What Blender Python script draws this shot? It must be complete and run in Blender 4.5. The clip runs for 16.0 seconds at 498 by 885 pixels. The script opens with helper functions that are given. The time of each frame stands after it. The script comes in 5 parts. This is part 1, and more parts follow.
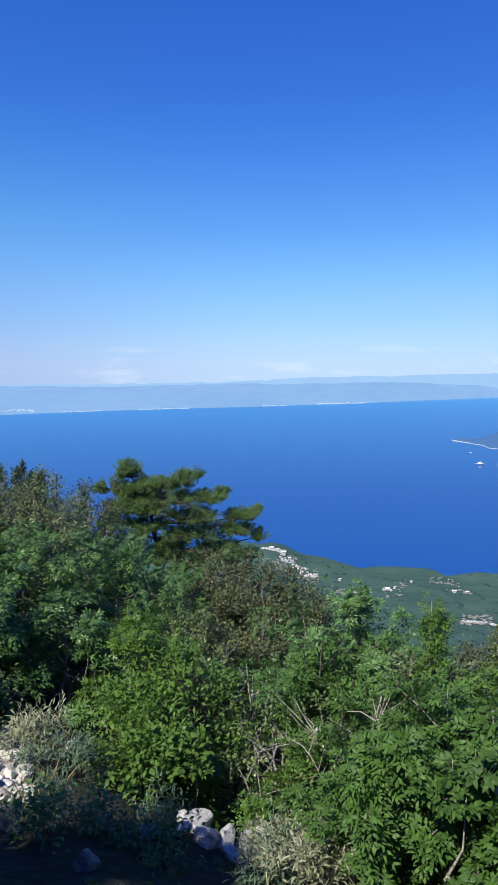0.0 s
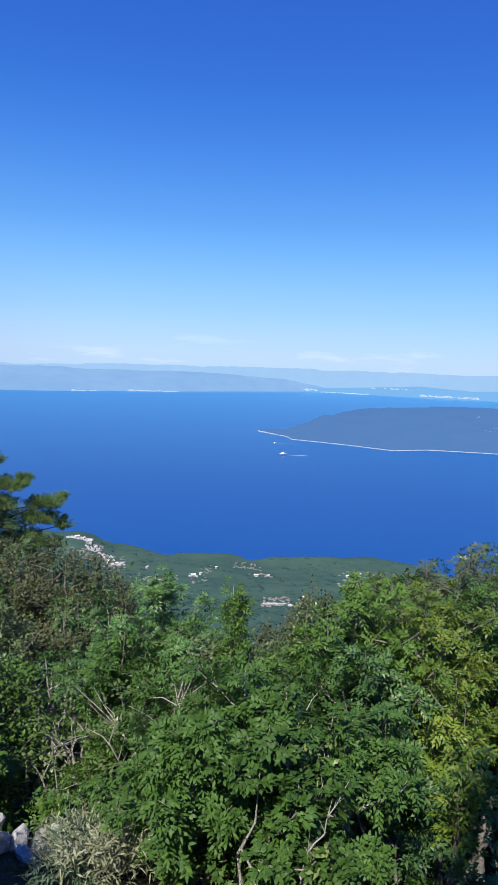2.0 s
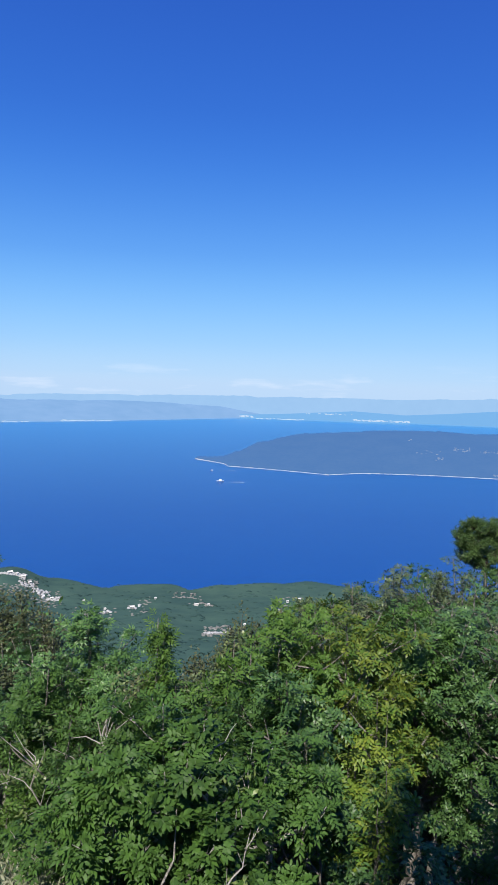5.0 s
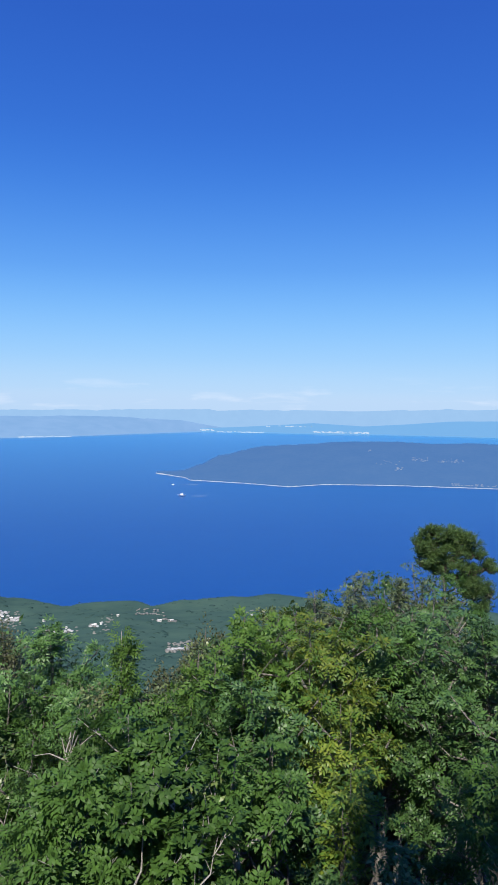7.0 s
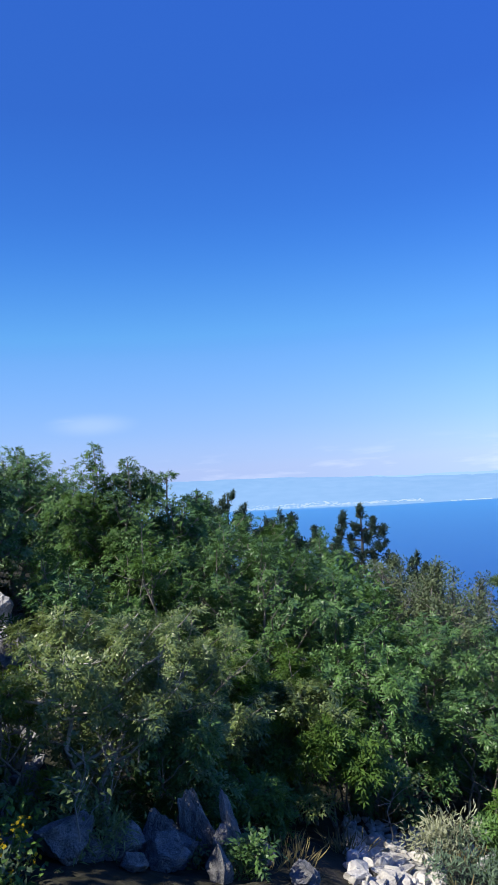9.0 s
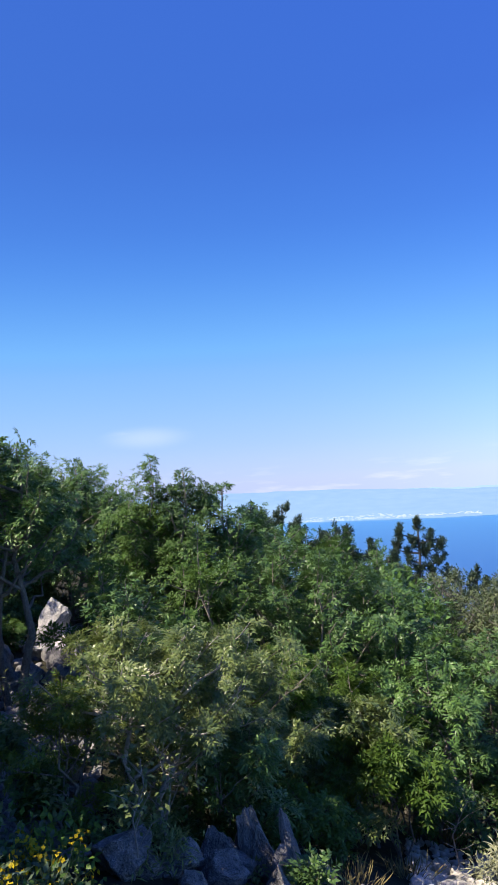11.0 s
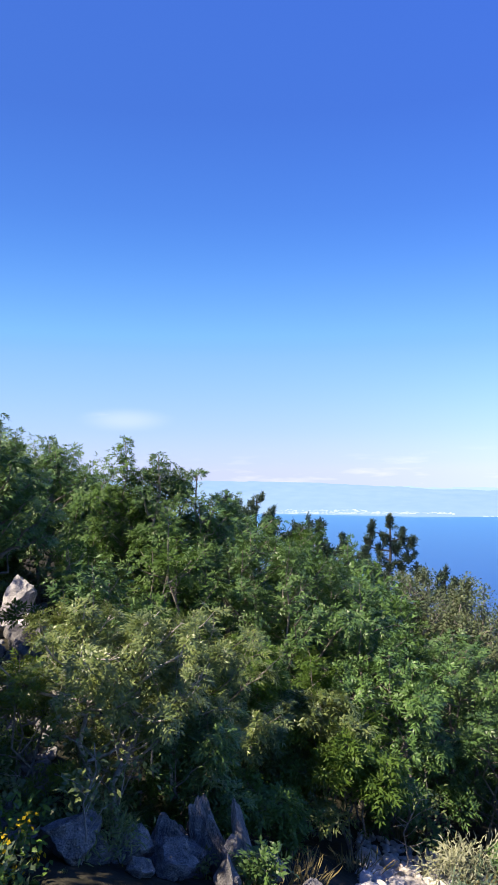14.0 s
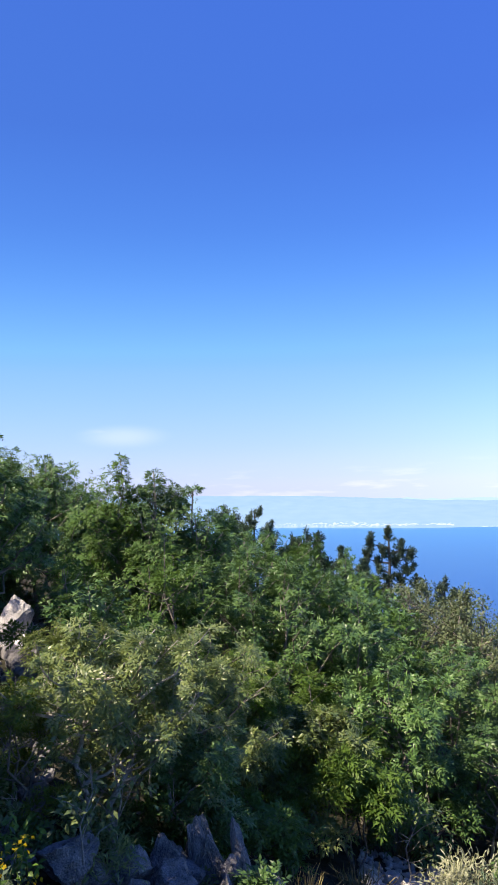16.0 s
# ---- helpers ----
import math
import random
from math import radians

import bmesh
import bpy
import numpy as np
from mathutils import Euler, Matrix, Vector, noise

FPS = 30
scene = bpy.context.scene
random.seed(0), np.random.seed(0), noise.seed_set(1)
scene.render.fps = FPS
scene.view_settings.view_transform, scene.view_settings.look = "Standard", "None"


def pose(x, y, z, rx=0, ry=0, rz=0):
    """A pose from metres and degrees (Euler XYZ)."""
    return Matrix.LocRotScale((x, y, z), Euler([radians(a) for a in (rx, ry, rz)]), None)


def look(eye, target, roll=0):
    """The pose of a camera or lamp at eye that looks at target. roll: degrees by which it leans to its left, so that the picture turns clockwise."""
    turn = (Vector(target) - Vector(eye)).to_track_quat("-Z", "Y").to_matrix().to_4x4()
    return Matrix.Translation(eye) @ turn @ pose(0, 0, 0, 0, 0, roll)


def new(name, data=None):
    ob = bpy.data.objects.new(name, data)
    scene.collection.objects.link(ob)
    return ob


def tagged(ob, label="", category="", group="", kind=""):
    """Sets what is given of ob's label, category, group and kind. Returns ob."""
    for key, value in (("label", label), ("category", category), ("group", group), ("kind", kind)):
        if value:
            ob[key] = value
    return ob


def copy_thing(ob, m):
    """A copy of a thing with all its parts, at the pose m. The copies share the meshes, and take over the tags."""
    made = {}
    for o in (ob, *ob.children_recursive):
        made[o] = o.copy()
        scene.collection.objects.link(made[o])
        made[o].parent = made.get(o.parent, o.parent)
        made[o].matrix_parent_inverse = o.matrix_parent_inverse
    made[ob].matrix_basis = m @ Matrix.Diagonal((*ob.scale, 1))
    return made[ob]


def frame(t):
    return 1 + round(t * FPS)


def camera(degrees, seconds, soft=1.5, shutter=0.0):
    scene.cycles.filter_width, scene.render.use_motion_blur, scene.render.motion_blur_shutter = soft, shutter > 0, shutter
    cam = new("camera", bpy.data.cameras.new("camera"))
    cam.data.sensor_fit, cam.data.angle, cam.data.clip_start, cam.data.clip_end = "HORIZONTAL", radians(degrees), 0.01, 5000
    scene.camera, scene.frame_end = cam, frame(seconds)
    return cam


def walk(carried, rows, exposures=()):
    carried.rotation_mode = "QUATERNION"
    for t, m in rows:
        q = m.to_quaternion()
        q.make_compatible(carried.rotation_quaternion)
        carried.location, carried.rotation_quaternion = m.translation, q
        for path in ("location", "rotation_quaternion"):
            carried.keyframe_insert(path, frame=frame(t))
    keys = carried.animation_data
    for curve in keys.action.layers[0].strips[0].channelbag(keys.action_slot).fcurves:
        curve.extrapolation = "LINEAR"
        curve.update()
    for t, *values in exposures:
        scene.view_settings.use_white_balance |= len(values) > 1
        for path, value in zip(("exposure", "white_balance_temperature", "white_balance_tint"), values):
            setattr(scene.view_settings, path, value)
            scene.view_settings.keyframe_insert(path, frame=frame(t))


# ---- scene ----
# ---- camera ----
cam = camera(39.2, 16.0, soft=1.5)
# seconds, place in metres from the first eye, yaw, pitch, roll in degrees
ROWS = [
    (0.0, 0.000, 0.000, -0.000, 0.00, -6.20, 0.70),
    (0.5, 0.040, 0.029, -0.026, -8.61, -7.56, -3.19),
    (1.0, 0.068, 0.041, -0.031, -12.51, -8.47, -3.13),
    (1.5, 0.055, 0.027, -0.018, -14.40, -7.81, -2.97),
    (2.0, 0.022, 0.030, -0.011, -15.21, -6.97, -2.45),
    (2.5, 0.005, 0.071, -0.025, -14.65, -7.57, -1.89),
    (3.0, 0.075, -0.043, 0.020, -16.10, -4.53, -2.07),
    (3.5, 0.111, -0.104, 0.022, -13.28, -4.98, 0.78),
    (4.0, 0.066, -0.060, 0.017, -8.56, -4.47, 1.02),
    (4.5, 0.099, -0.008, 0.005, -13.53, -4.32, -0.76),
    (5.0, 0.147, -0.047, 0.015, -20.49, -4.56, -1.58),
    (5.2, 0.155, -0.055, 0.024, -22.24, -4.06, -1.85),
    (7.3, 0.124, -0.110, -0.005, -23.77, -3.03, -0.74),
    (7.5, 0.152, -0.096, 0.024, -20.99, -2.28, 0.41),
    (8.0, -0.055, -0.049, -0.001, -0.89, -0.12, 3.70),
    (8.2, -0.061, -0.045, -0.006, 7.27, -0.06, 3.53),
    (8.3, -0.053, -0.050, 0.006, 13.68, 0.37, 3.77),
    (8.5, -0.052, -0.088, 0.054, 24.85, 1.58, 5.61),
    (8.7, -0.044, -0.122, 0.062, 30.40, 1.92, 3.47),
    (10.8, -0.079, -0.072, 0.052, 32.33, 3.39, 4.76),
    (11.0, -0.114, -0.068, 0.051, 35.35, 3.58, 3.88),
    (11.5, -0.147, -0.092, 0.061, 40.59, 3.79, 1.25),
    (12.0, -0.174, -0.086, 0.060, 42.29, 3.79, 0.40),
    (12.5, -0.171, -0.056, 0.053, 40.01, 3.19, 0.55),
    (13.0, -0.160, -0.047, 0.050, 39.34, 3.46, 1.20),
    (13.5, -0.154, -0.032, 0.056, 37.83, 3.47, 1.27),
    (14.0, -0.123, -0.010, 0.051, 33.47, 2.60, 0.48),
    (14.5, -0.119, -0.016, 0.057, 35.84, 2.69, 1.57),
    (15.0, -0.122, -0.036, 0.060, 39.51, 3.89, 1.96),
    (15.5, -0.132, -0.002, 0.053, 39.35, 4.22, 2.47),
    (16.0, -0.083, -0.005, 0.060, 33.33, 3.78, 1.59),
]
EYE = 1.6
EXPOSURES = ((0.0, 0.48, 6500, 10), (5.2, 0.4, 6500, 10), (8.0, 0.38, 6500, 10), (8.5, 0.53, 6500, 10), (8.7, 0.6, 6500, 10), (10.8, 0.86, 7200, 14), (11.5, 1.11, 7700, 16), (12.2, 1.2, 7850, 17), (13.0, 1.2, 7900, 18), (14.0, 1.09, 7750, 17), (14.5, 1.11, 7750, 17), (15.2, 1.19, 7850, 17), (16.0, 1.12, 7800, 17))
walk(cam, [(t, pose(x, y, EYE + z, 90 + pitch, roll, yaw)) for t, x, y, z, yaw, pitch, roll in ROWS], EXPOSURES)

# ---- sky and sun ----
SUN_YAW, SUN_HEIGHT = -34.0, 50.0          # the way the light travels, and the sun's height
world = bpy.data.worlds.new("world")
scene.world = world
world.use_nodes = True
wn, wl = world.node_tree.nodes, world.node_tree.links
sky = wn.new("ShaderNodeTexSky")
sky.sky_type, sky.sun_disc = "NISHITA", False
sky.sun_elevation, sky.sun_rotation = radians(SUN_HEIGHT), radians(180 - SUN_YAW)
sky.altitude, sky.air_density, sky.dust_density, sky.ozone_density = 600, 1.0, 0.4, 3.0
wn["Background"].inputs["Strength"].default_value = 0.12
# thin low clouds just over the horizon, all the way round
geo = wn.new("ShaderNodeTexCoord")
sep = wn.new("ShaderNodeSeparateXYZ")
wl.new(geo.outputs["Generated"], sep.inputs[0])
cmap = wn.new("ShaderNodeMapping")
cmap.inputs["Scale"].default_value = (8, 8, 55)
wl.new(geo.outputs["Generated"], cmap.inputs["Vector"])
cno = wn.new("ShaderNodeTexNoise")
cno.inputs["Scale"].default_value, cno.inputs["Detail"].default_value, cno.inputs["Roughness"].default_value = 1.0, 5.0, 0.55
wl.new(cmap.outputs[0], cno.inputs["Vector"])
cramp = wn.new("ShaderNodeValToRGB")
cramp.color_ramp.elements[0].position, cramp.color_ramp.elements[1].position = 0.54, 0.7
wl.new(cno.outputs["Fac"], cramp.inputs[0])
band = wn.new("ShaderNodeValToRGB")
be = band.color_ramp.elements
be[0].position, be[0].color = 0.44, (0, 0, 0, 1)
be[1].position, be[1].color = 0.519, (0, 0, 0, 1)
for p, c in ((0.488, 0.32), (0.499, 0.37), (0.507, 0.27)):
    e = be.new(p)
    e.color = (c, c, c, 1)
zfit = wn.new("ShaderNodeMath")
zfit.operation, zfit.inputs[1].default_value, zfit.inputs[2].default_value = "MULTIPLY_ADD", 0.5, 0.5
wl.new(sep.outputs["Z"], zfit.inputs[0])
wl.new(zfit.outputs[0], band.inputs[0])
cm = wn.new("ShaderNodeMath")
cm.operation = "MULTIPLY"
wl.new(cramp.outputs[0], cm.inputs[0])
wl.new(band.outputs[0], cm.inputs[1])
# one thin wisp higher up, over the woods
wisp = wn.new("ShaderNodeMapping")
wisp.vector_type = "TEXTURE"
wisp.inputs["Location"].default_value, wisp.inputs["Rotation"].default_value, wisp.inputs["Scale"].default_value = (-0.685, 0.724, 0.078), (0, 0, radians(43.4)), (0.075, 0.5, 0.02)
wl.new(geo.outputs["Generated"], wisp.inputs["Vector"])
wlen = wn.new("ShaderNodeVectorMath")
wlen.operation = "LENGTH"
wl.new(wisp.outputs[0], wlen.inputs[0])
wfade = wn.new("ShaderNodeMapRange")
wfade.interpolation_type = "SMOOTHSTEP"
wfade.inputs["From Min"].default_value, wfade.inputs["From Max"].default_value = 1.0, 0.1
wfade.inputs["To Max"].default_value = 0.34
wl.new(wlen.outputs["Value"], wfade.inputs["Value"])
wmul = wn.new("ShaderNodeMath")
wmul.operation = "MULTIPLY"
wl.new(wfade.outputs[0], wmul.inputs[0])
wsoft = wn.new("ShaderNodeMath")
wsoft.operation, wsoft.inputs[1].default_value, wsoft.inputs[2].default_value = "MULTIPLY_ADD", 0.6, 0.4
wl.new(cramp.outputs[0], wsoft.inputs[0])
wl.new(wsoft.outputs[0], wmul.inputs[1])
csum = wn.new("ShaderNodeMath")
csum.operation = "MAXIMUM"
wl.new(wmul.outputs[0], csum.inputs[1])
# the deep clear blue of dry air: the sky's colour by height, over the sky model
deep = wn.new("ShaderNodeValToRGB")
deep.color_ramp.interpolation = "B_SPLINE"
de = deep.color_ramp.elements
de[0].position, de[0].color = 0.0, (0.47, 0.66, 0.92, 1)
de[1].position, de[1].color = 1.0, (0.016, 0.078, 0.46, 1)
for p, c in ((0.015, (0.45, 0.665, 0.93)), (0.06, (0.315, 0.6, 0.95)), (0.12, (0.19, 0.49, 0.95)), (0.18, (0.105, 0.35, 0.88)), (0.27, (0.045, 0.22, 0.76)), (0.354, (0.027, 0.15, 0.65)), (0.466, (0.02, 0.11, 0.55))):
    e = de.new(p)
    e.color = (*c, 1)
wl.new(sep.outputs["Z"], deep.inputs[0])
gain = wn.new("ShaderNodeMixRGB")
gain.blend_type = "MULTIPLY"
gain.inputs["Fac"].default_value, gain.inputs["Color2"].default_value = 1.0, (6.6, 6.6, 6.6, 1)
# nearer to the sun's side the sky is more even from top to skyline
even = wn.new("ShaderNodeValToRGB")
ee = even.color_ramp.elements
ee[0].position, ee[0].color = 0.0, (0.69, 0.655, 0.82, 1)
ee[1].position, ee[1].color = 0.62, (1.03, 1.06, 0.92, 1)
for p, c in ((0.06, (0.74, 0.69, 0.83)), (0.13, (0.85, 0.765, 0.84)), (0.2, (1.14, 0.99, 0.86)), (0.32, (1.36, 1.42, 0.9)), (0.45, (1.22, 1.28, 0.9))):
    e = ee.new(p)
    e.color = (*c, 1)
even.color_ramp.interpolation = "B_SPLINE"
wl.new(sep.outputs["Z"], even.inputs[0])
aside = wn.new("ShaderNodeVectorMath")
aside.operation, aside.inputs[1].default_value = "DOT_PRODUCT", (-0.866, 0.5, 0.0)
wl.new(geo.outputs["Generated"], aside.inputs[0])
turn = wn.new("ShaderNodeMapRange")
turn.interpolation_type = "SMOOTHSTEP"
turn.inputs["From Min"].default_value, turn.inputs["From Max"].default_value = 0.42, 0.96
wl.new(aside.outputs["Value"], turn.inputs["Value"])
evened = wn.new("ShaderNodeMixRGB")
evened.blend_type = "MULTIPLY"
wl.new(turn.outputs[0], evened.inputs["Fac"])
thin = wn.new("ShaderNodeMath")          # the cloud bank thins out on that side
thin.operation, thin.inputs[1].default_value, thin.inputs[2].default_value = "MULTIPLY_ADD", -0.55, 1.0
wl.new(turn.outputs[0], thin.inputs[0])
thinned = wn.new("ShaderNodeMath")
thinned.operation = "MULTIPLY"
wl.new(cm.outputs[0], thinned.inputs[0])
wl.new(thin.outputs[0], thinned.inputs[1])
wl.new(thinned.outputs[0], csum.inputs[0])
wl.new(deep.outputs[0], evened.inputs["Color1"])
wl.new(even.outputs[0], evened.inputs["Color2"])
wl.new(evened.outputs[0], gain.inputs["Color1"])
hue = wn.new("ShaderNodeMixRGB")
hue.inputs["Fac"].default_value = 0.95
wl.new(sky.outputs[0], hue.inputs["Color1"])
wl.new(gain.outputs[0], hue.inputs["Color2"])
cmix = wn.new("ShaderNodeMixRGB")
cmix.inputs["Color2"].default_value = (6.0, 6.3, 7.0, 1)
wl.new(csum.outputs[0], cmix.inputs["Fac"])
wl.new(hue.outputs[0], cmix.inputs["Color1"])
wl.new(cmix.outputs[0], wn["Background"].inputs["Color"])

sun = new("sun", bpy.data.lights.new("sun", "SUN"))
sun.data.energy, sun.data.angle, sun.data.color = 5.0, radians(0.53), (1.0, 0.95, 0.86)
away = Vector((-math.sin(radians(SUN_YAW)), math.cos(radians(SUN_YAW)), -math.tan(radians(SUN_HEIGHT))))
sun.matrix_world = look(Vector((0, 0, 60)) - away, (0, 0, 60))


# ---- materials ----
def material(name, base, rough=0.7, spec=0.3, bump=0.0, scale=6.0, vary=0.35, second=None, transl=0.0, island=False, object_space=True, metal=0.0):
    """A surface with two scales of variation between base and second, and fine relief."""
    m = bpy.data.materials.new(name)
    m.use_nodes = True
    n, l = m.node_tree.nodes, m.node_tree.links
    b = n["Principled BSDF"]
    b.inputs["Roughness"].default_value, b.inputs["Specular IOR Level"].default_value = rough, spec
    b.inputs["Metallic"].default_value = metal
    second = second or tuple(c * (1 - vary) for c in base)
    co = n.new("ShaderNodeTexCoord")
    big, small = n.new("ShaderNodeTexNoise"), n.new("ShaderNodeTexNoise")
    for t, s in ((big, scale), (small, scale * 7.3)):
        t.inputs["Scale"].default_value, t.inputs["Detail"].default_value = s, 6.0
        l.new(co.outputs["Object"], t.inputs["Vector"])
    add = n.new("ShaderNodeMath")
    add.operation = "ADD"
    l.new(big.outputs["Fac"], add.inputs[0])
    if island:
        g = n.new("ShaderNodeNewGeometry")
        l.new(g.outputs["Random Per Island"], add.inputs[1])
    else:
        l.new(small.outputs["Fac"], add.inputs[1])
    ramp = n.new("ShaderNodeMapRange")
    ramp.inputs["From Min"].default_value, ramp.inputs["From Max"].default_value = (0.35, 1.65) if island else (0.7, 1.3)
    l.new(add.outputs[0], ramp.inputs["Value"])
    mix = n.new("ShaderNodeMixRGB")
    mix.inputs["Color1"].default_value, mix.inputs["Color2"].default_value = (*second, 1), (*base, 1)
    l.new(ramp.outputs[0], mix.inputs["Fac"])
    hs = n.new("ShaderNodeHueSaturation")
    oi = n.new("ShaderNodeObjectInfo")
    mr = n.new("ShaderNodeMapRange")
    mr.inputs["To Min"].default_value, mr.inputs["To Max"].default_value = 0.82, 1.18
    l.new(oi.outputs["Random"], mr.inputs["Value"])
    l.new(mr.outputs[0], hs.inputs["Value"])
    l.new(mix.outputs[0], hs.inputs["Color"])
    l.new(hs.outputs[0], b.inputs["Base Color"])
    if bump:
        bp = n.new("ShaderNodeBump")
        bp.inputs["Strength"].default_value, bp.inputs["Distance"].default_value = bump, 0.05
        l.new(small.outputs["Fac"], bp.inputs["Height"])
        l.new(bp.outputs[0], b.inputs["Normal"])
    if transl:
        t = n.new("ShaderNodeBsdfTranslucent")
        bright = n.new("ShaderNodeHueSaturation")
        bright.inputs["Value"].default_value, bright.inputs["Hue"].default_value = 1.5, 0.485
        l.new(hs.outputs[0], bright.inputs["Color"])
        l.new(bright.outputs[0], t.inputs["Color"])
        mx = n.new("ShaderNodeMixShader")
        mx.inputs[0].default_value = transl
        l.new(b.outputs[0], mx.inputs[1])
        l.new(t.outputs[0], mx.inputs[2])
        l.new(mx.outputs[0], n["Material Output"].inputs["Surface"])
    return m


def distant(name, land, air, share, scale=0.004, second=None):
    """Far land: lit land, with the haze of the air painted over it as a glow of its own."""
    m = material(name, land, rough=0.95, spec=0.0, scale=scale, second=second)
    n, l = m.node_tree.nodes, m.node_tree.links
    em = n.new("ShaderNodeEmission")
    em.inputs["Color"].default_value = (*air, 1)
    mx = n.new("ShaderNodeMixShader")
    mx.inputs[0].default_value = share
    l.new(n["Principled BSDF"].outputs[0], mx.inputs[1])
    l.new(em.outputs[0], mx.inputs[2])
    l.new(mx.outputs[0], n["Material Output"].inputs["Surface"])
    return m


LEAF = {
    "green": material("leaf_green", (0.078, 0.16, 0.03), 0.5, 0.2, scale=1.2, second=(0.042, 0.09, 0.021), transl=0.26, island=True),
    "dark": material("leaf_dark", (0.104, 0.2, 0.05), 0.42, 0.32, scale=1.2, second=(0.036, 0.088, 0.028), transl=0.18, island=True),
    "bright": material("leaf_bright", (0.104, 0.188, 0.032), 0.48, 0.22, scale=1.2, second=(0.06, 0.126, 0.022), transl=0.28, island=True),
    "yellow": material("leaf_yellowing", (0.17, 0.205, 0.026), 0.45, 0.28, scale=1.4, second=(0.05, 0.125, 0.02), transl=0.22, island=True),
    "olive": material("leaf_olive", (0.2, 0.25, 0.075), 0.38, 0.4, scale=1.2, second=(0.065, 0.11, 0.038), transl=0.26, island=True),
    "grey": material("leaf_grey_green", (0.125, 0.155, 0.07), 0.5, 0.28, scale=1.5, second=(0.0616, 0.0924, 0.0385), transl=0.17, island=True),
    "brown": material("leaf_browning", (0.115, 0.115, 0.048), 0.5, 0.35, scale=1.5, second=(0.0385, 0.06545, 0.0231), transl=0.17, island=True),
    "silver": material("leaf_silver", (0.36, 0.37, 0.25), 0.7, 0.2, scale=3, second=(0.1232, 0.1386, 0.0616), transl=0.2, island=True),
    "sage": material("leaf_sage", (0.1232, 0.1809, 0.1078), 0.7, 0.2, scale=3, second=(0.0462, 0.077, 0.0462), transl=0.2, island=True),
    "needle": material("pine_needle", (0.15, 0.235, 0.06), 0.5, 0.3, scale=0.8, second=(0.0385, 0.0924, 0.03465), transl=0.17, island=True),
    "needle_dark": material("pine_needle_dark", (0.07, 0.115, 0.065), 0.5, 0.3, scale=0.8, second=(0.027, 0.052, 0.034), transl=0.08, island=True),
    "straw": material("dry_grass", (0.3234, 0.2618, 0.1232), 0.8, 0.1, scale=3, second=(0.1232, 0.1155, 0.0462), transl=0.2, island=True),
    "flower": material("yellow_flower", (0.52, 0.4, 0.02), 0.6, 0.2, scale=6, second=(0.4, 0.3, 0.015), transl=0.2, island=True),
}
BARK = material("grey_bark", (0.26, 0.24, 0.21), 0.9, 0.1, 0.5, 9, second=(0.1, 0.09, 0.075))
BARK_PALE = material("pale_bark", (0.42, 0.4, 0.36), 0.85, 0.1, 0.4, 9, second=(0.2, 0.18, 0.16))
BARK_PINE = material("pine_bark", (0.12, 0.1, 0.085), 0.9, 0.1, 0.6, 8, second=(0.07, 0.055, 0.045))
LIMESTONE = material("limestone", (0.6, 0.59, 0.565), 0.9, 0.15, 0.5, 2.6, second=(0.25, 0.247, 0.24))
RUBBLE = material("fresh_limestone", (0.62, 0.59, 0.53), 0.88, 0.15, 0.4, 3.5, second=(0.34, 0.32, 0.28))
# the same stone darkened: deep shade put into its base colour
LIMESTONE_SHADED = material("shaded_limestone", (0.29, 0.285, 0.28), 0.92, 0.12, 0.6, 2.5, second=(0.08, 0.08, 0.08))
SOIL = material("hillside_soil", (0.0539, 0.04928, 0.0385), 0.95, 0.05, 0.9, 1.3, second=(0.0231, 0.02464, 0.01386))
# far slope: haze put into the two base colours, bluer and low in contrast
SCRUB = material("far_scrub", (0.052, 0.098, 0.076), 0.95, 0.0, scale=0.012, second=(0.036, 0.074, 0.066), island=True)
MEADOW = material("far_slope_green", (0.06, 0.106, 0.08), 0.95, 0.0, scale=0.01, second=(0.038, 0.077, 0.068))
WALLWHITE = material("white_render", (0.66, 0.63, 0.59), 0.85, 0.1, scale=0.5, vary=0.1)
SCREE = material("far_scree", (0.29, 0.285, 0.255), 0.95, 0.05, scale=0.3, second=(0.1848, 0.1925, 0.1694), island=True)
TILE = material("clay_roof", (0.4, 0.2, 0.12), 0.9, 0.05, scale=0.8, vary=0.3)
GLASSY = material("dark_window", (0.05, 0.06, 0.08), 0.2, 0.5, scale=1)
PAINTWHITE = material("white_boat_paint", (0.85, 0.85, 0.85), 0.35, 0.5, scale=1, vary=0.05)
FOAM = material("foam", (0.3, 0.4, 0.55), 0.8, 0.1, scale=0.4, vary=0.4)


# ---- building blocks ----
def mesh_of(name, verts, tris, mat, smooth=False):
    """One mesh from arrays of places and triangles."""
    me = bpy.data.meshes.new(name)
    verts, tris = np.asarray(verts, np.float32), np.asarray(tris, np.int32)
    me.vertices.add(len(verts))
    me.vertices.foreach_set("co", verts.ravel())
    me.loops.add(3 * len(tris))
    me.loops.foreach_set("vertex_index", tris.ravel())
    me.polygons.add(len(tris))
    me.polygons.foreach_set("loop_start", np.arange(0, 3 * len(tris), 3, dtype=np.int32))
    me.polygons.foreach_set("loop_total", np.full(len(tris), 3, np.int32))
    me.polygons.foreach_set("use_smooth", np.full(len(tris), smooth))
    me.update(calc_edges=True)
    me.materials.append(mat)
    return me


def part(name, data, parent, label=""):
    ob = new(name, data)
    ob.parent = parent
    return tagged(ob, label) if label else ob


def unit(v):
    return v / np.maximum(np.linalg.norm(v, axis=-1, keepdims=True), 1e-9)


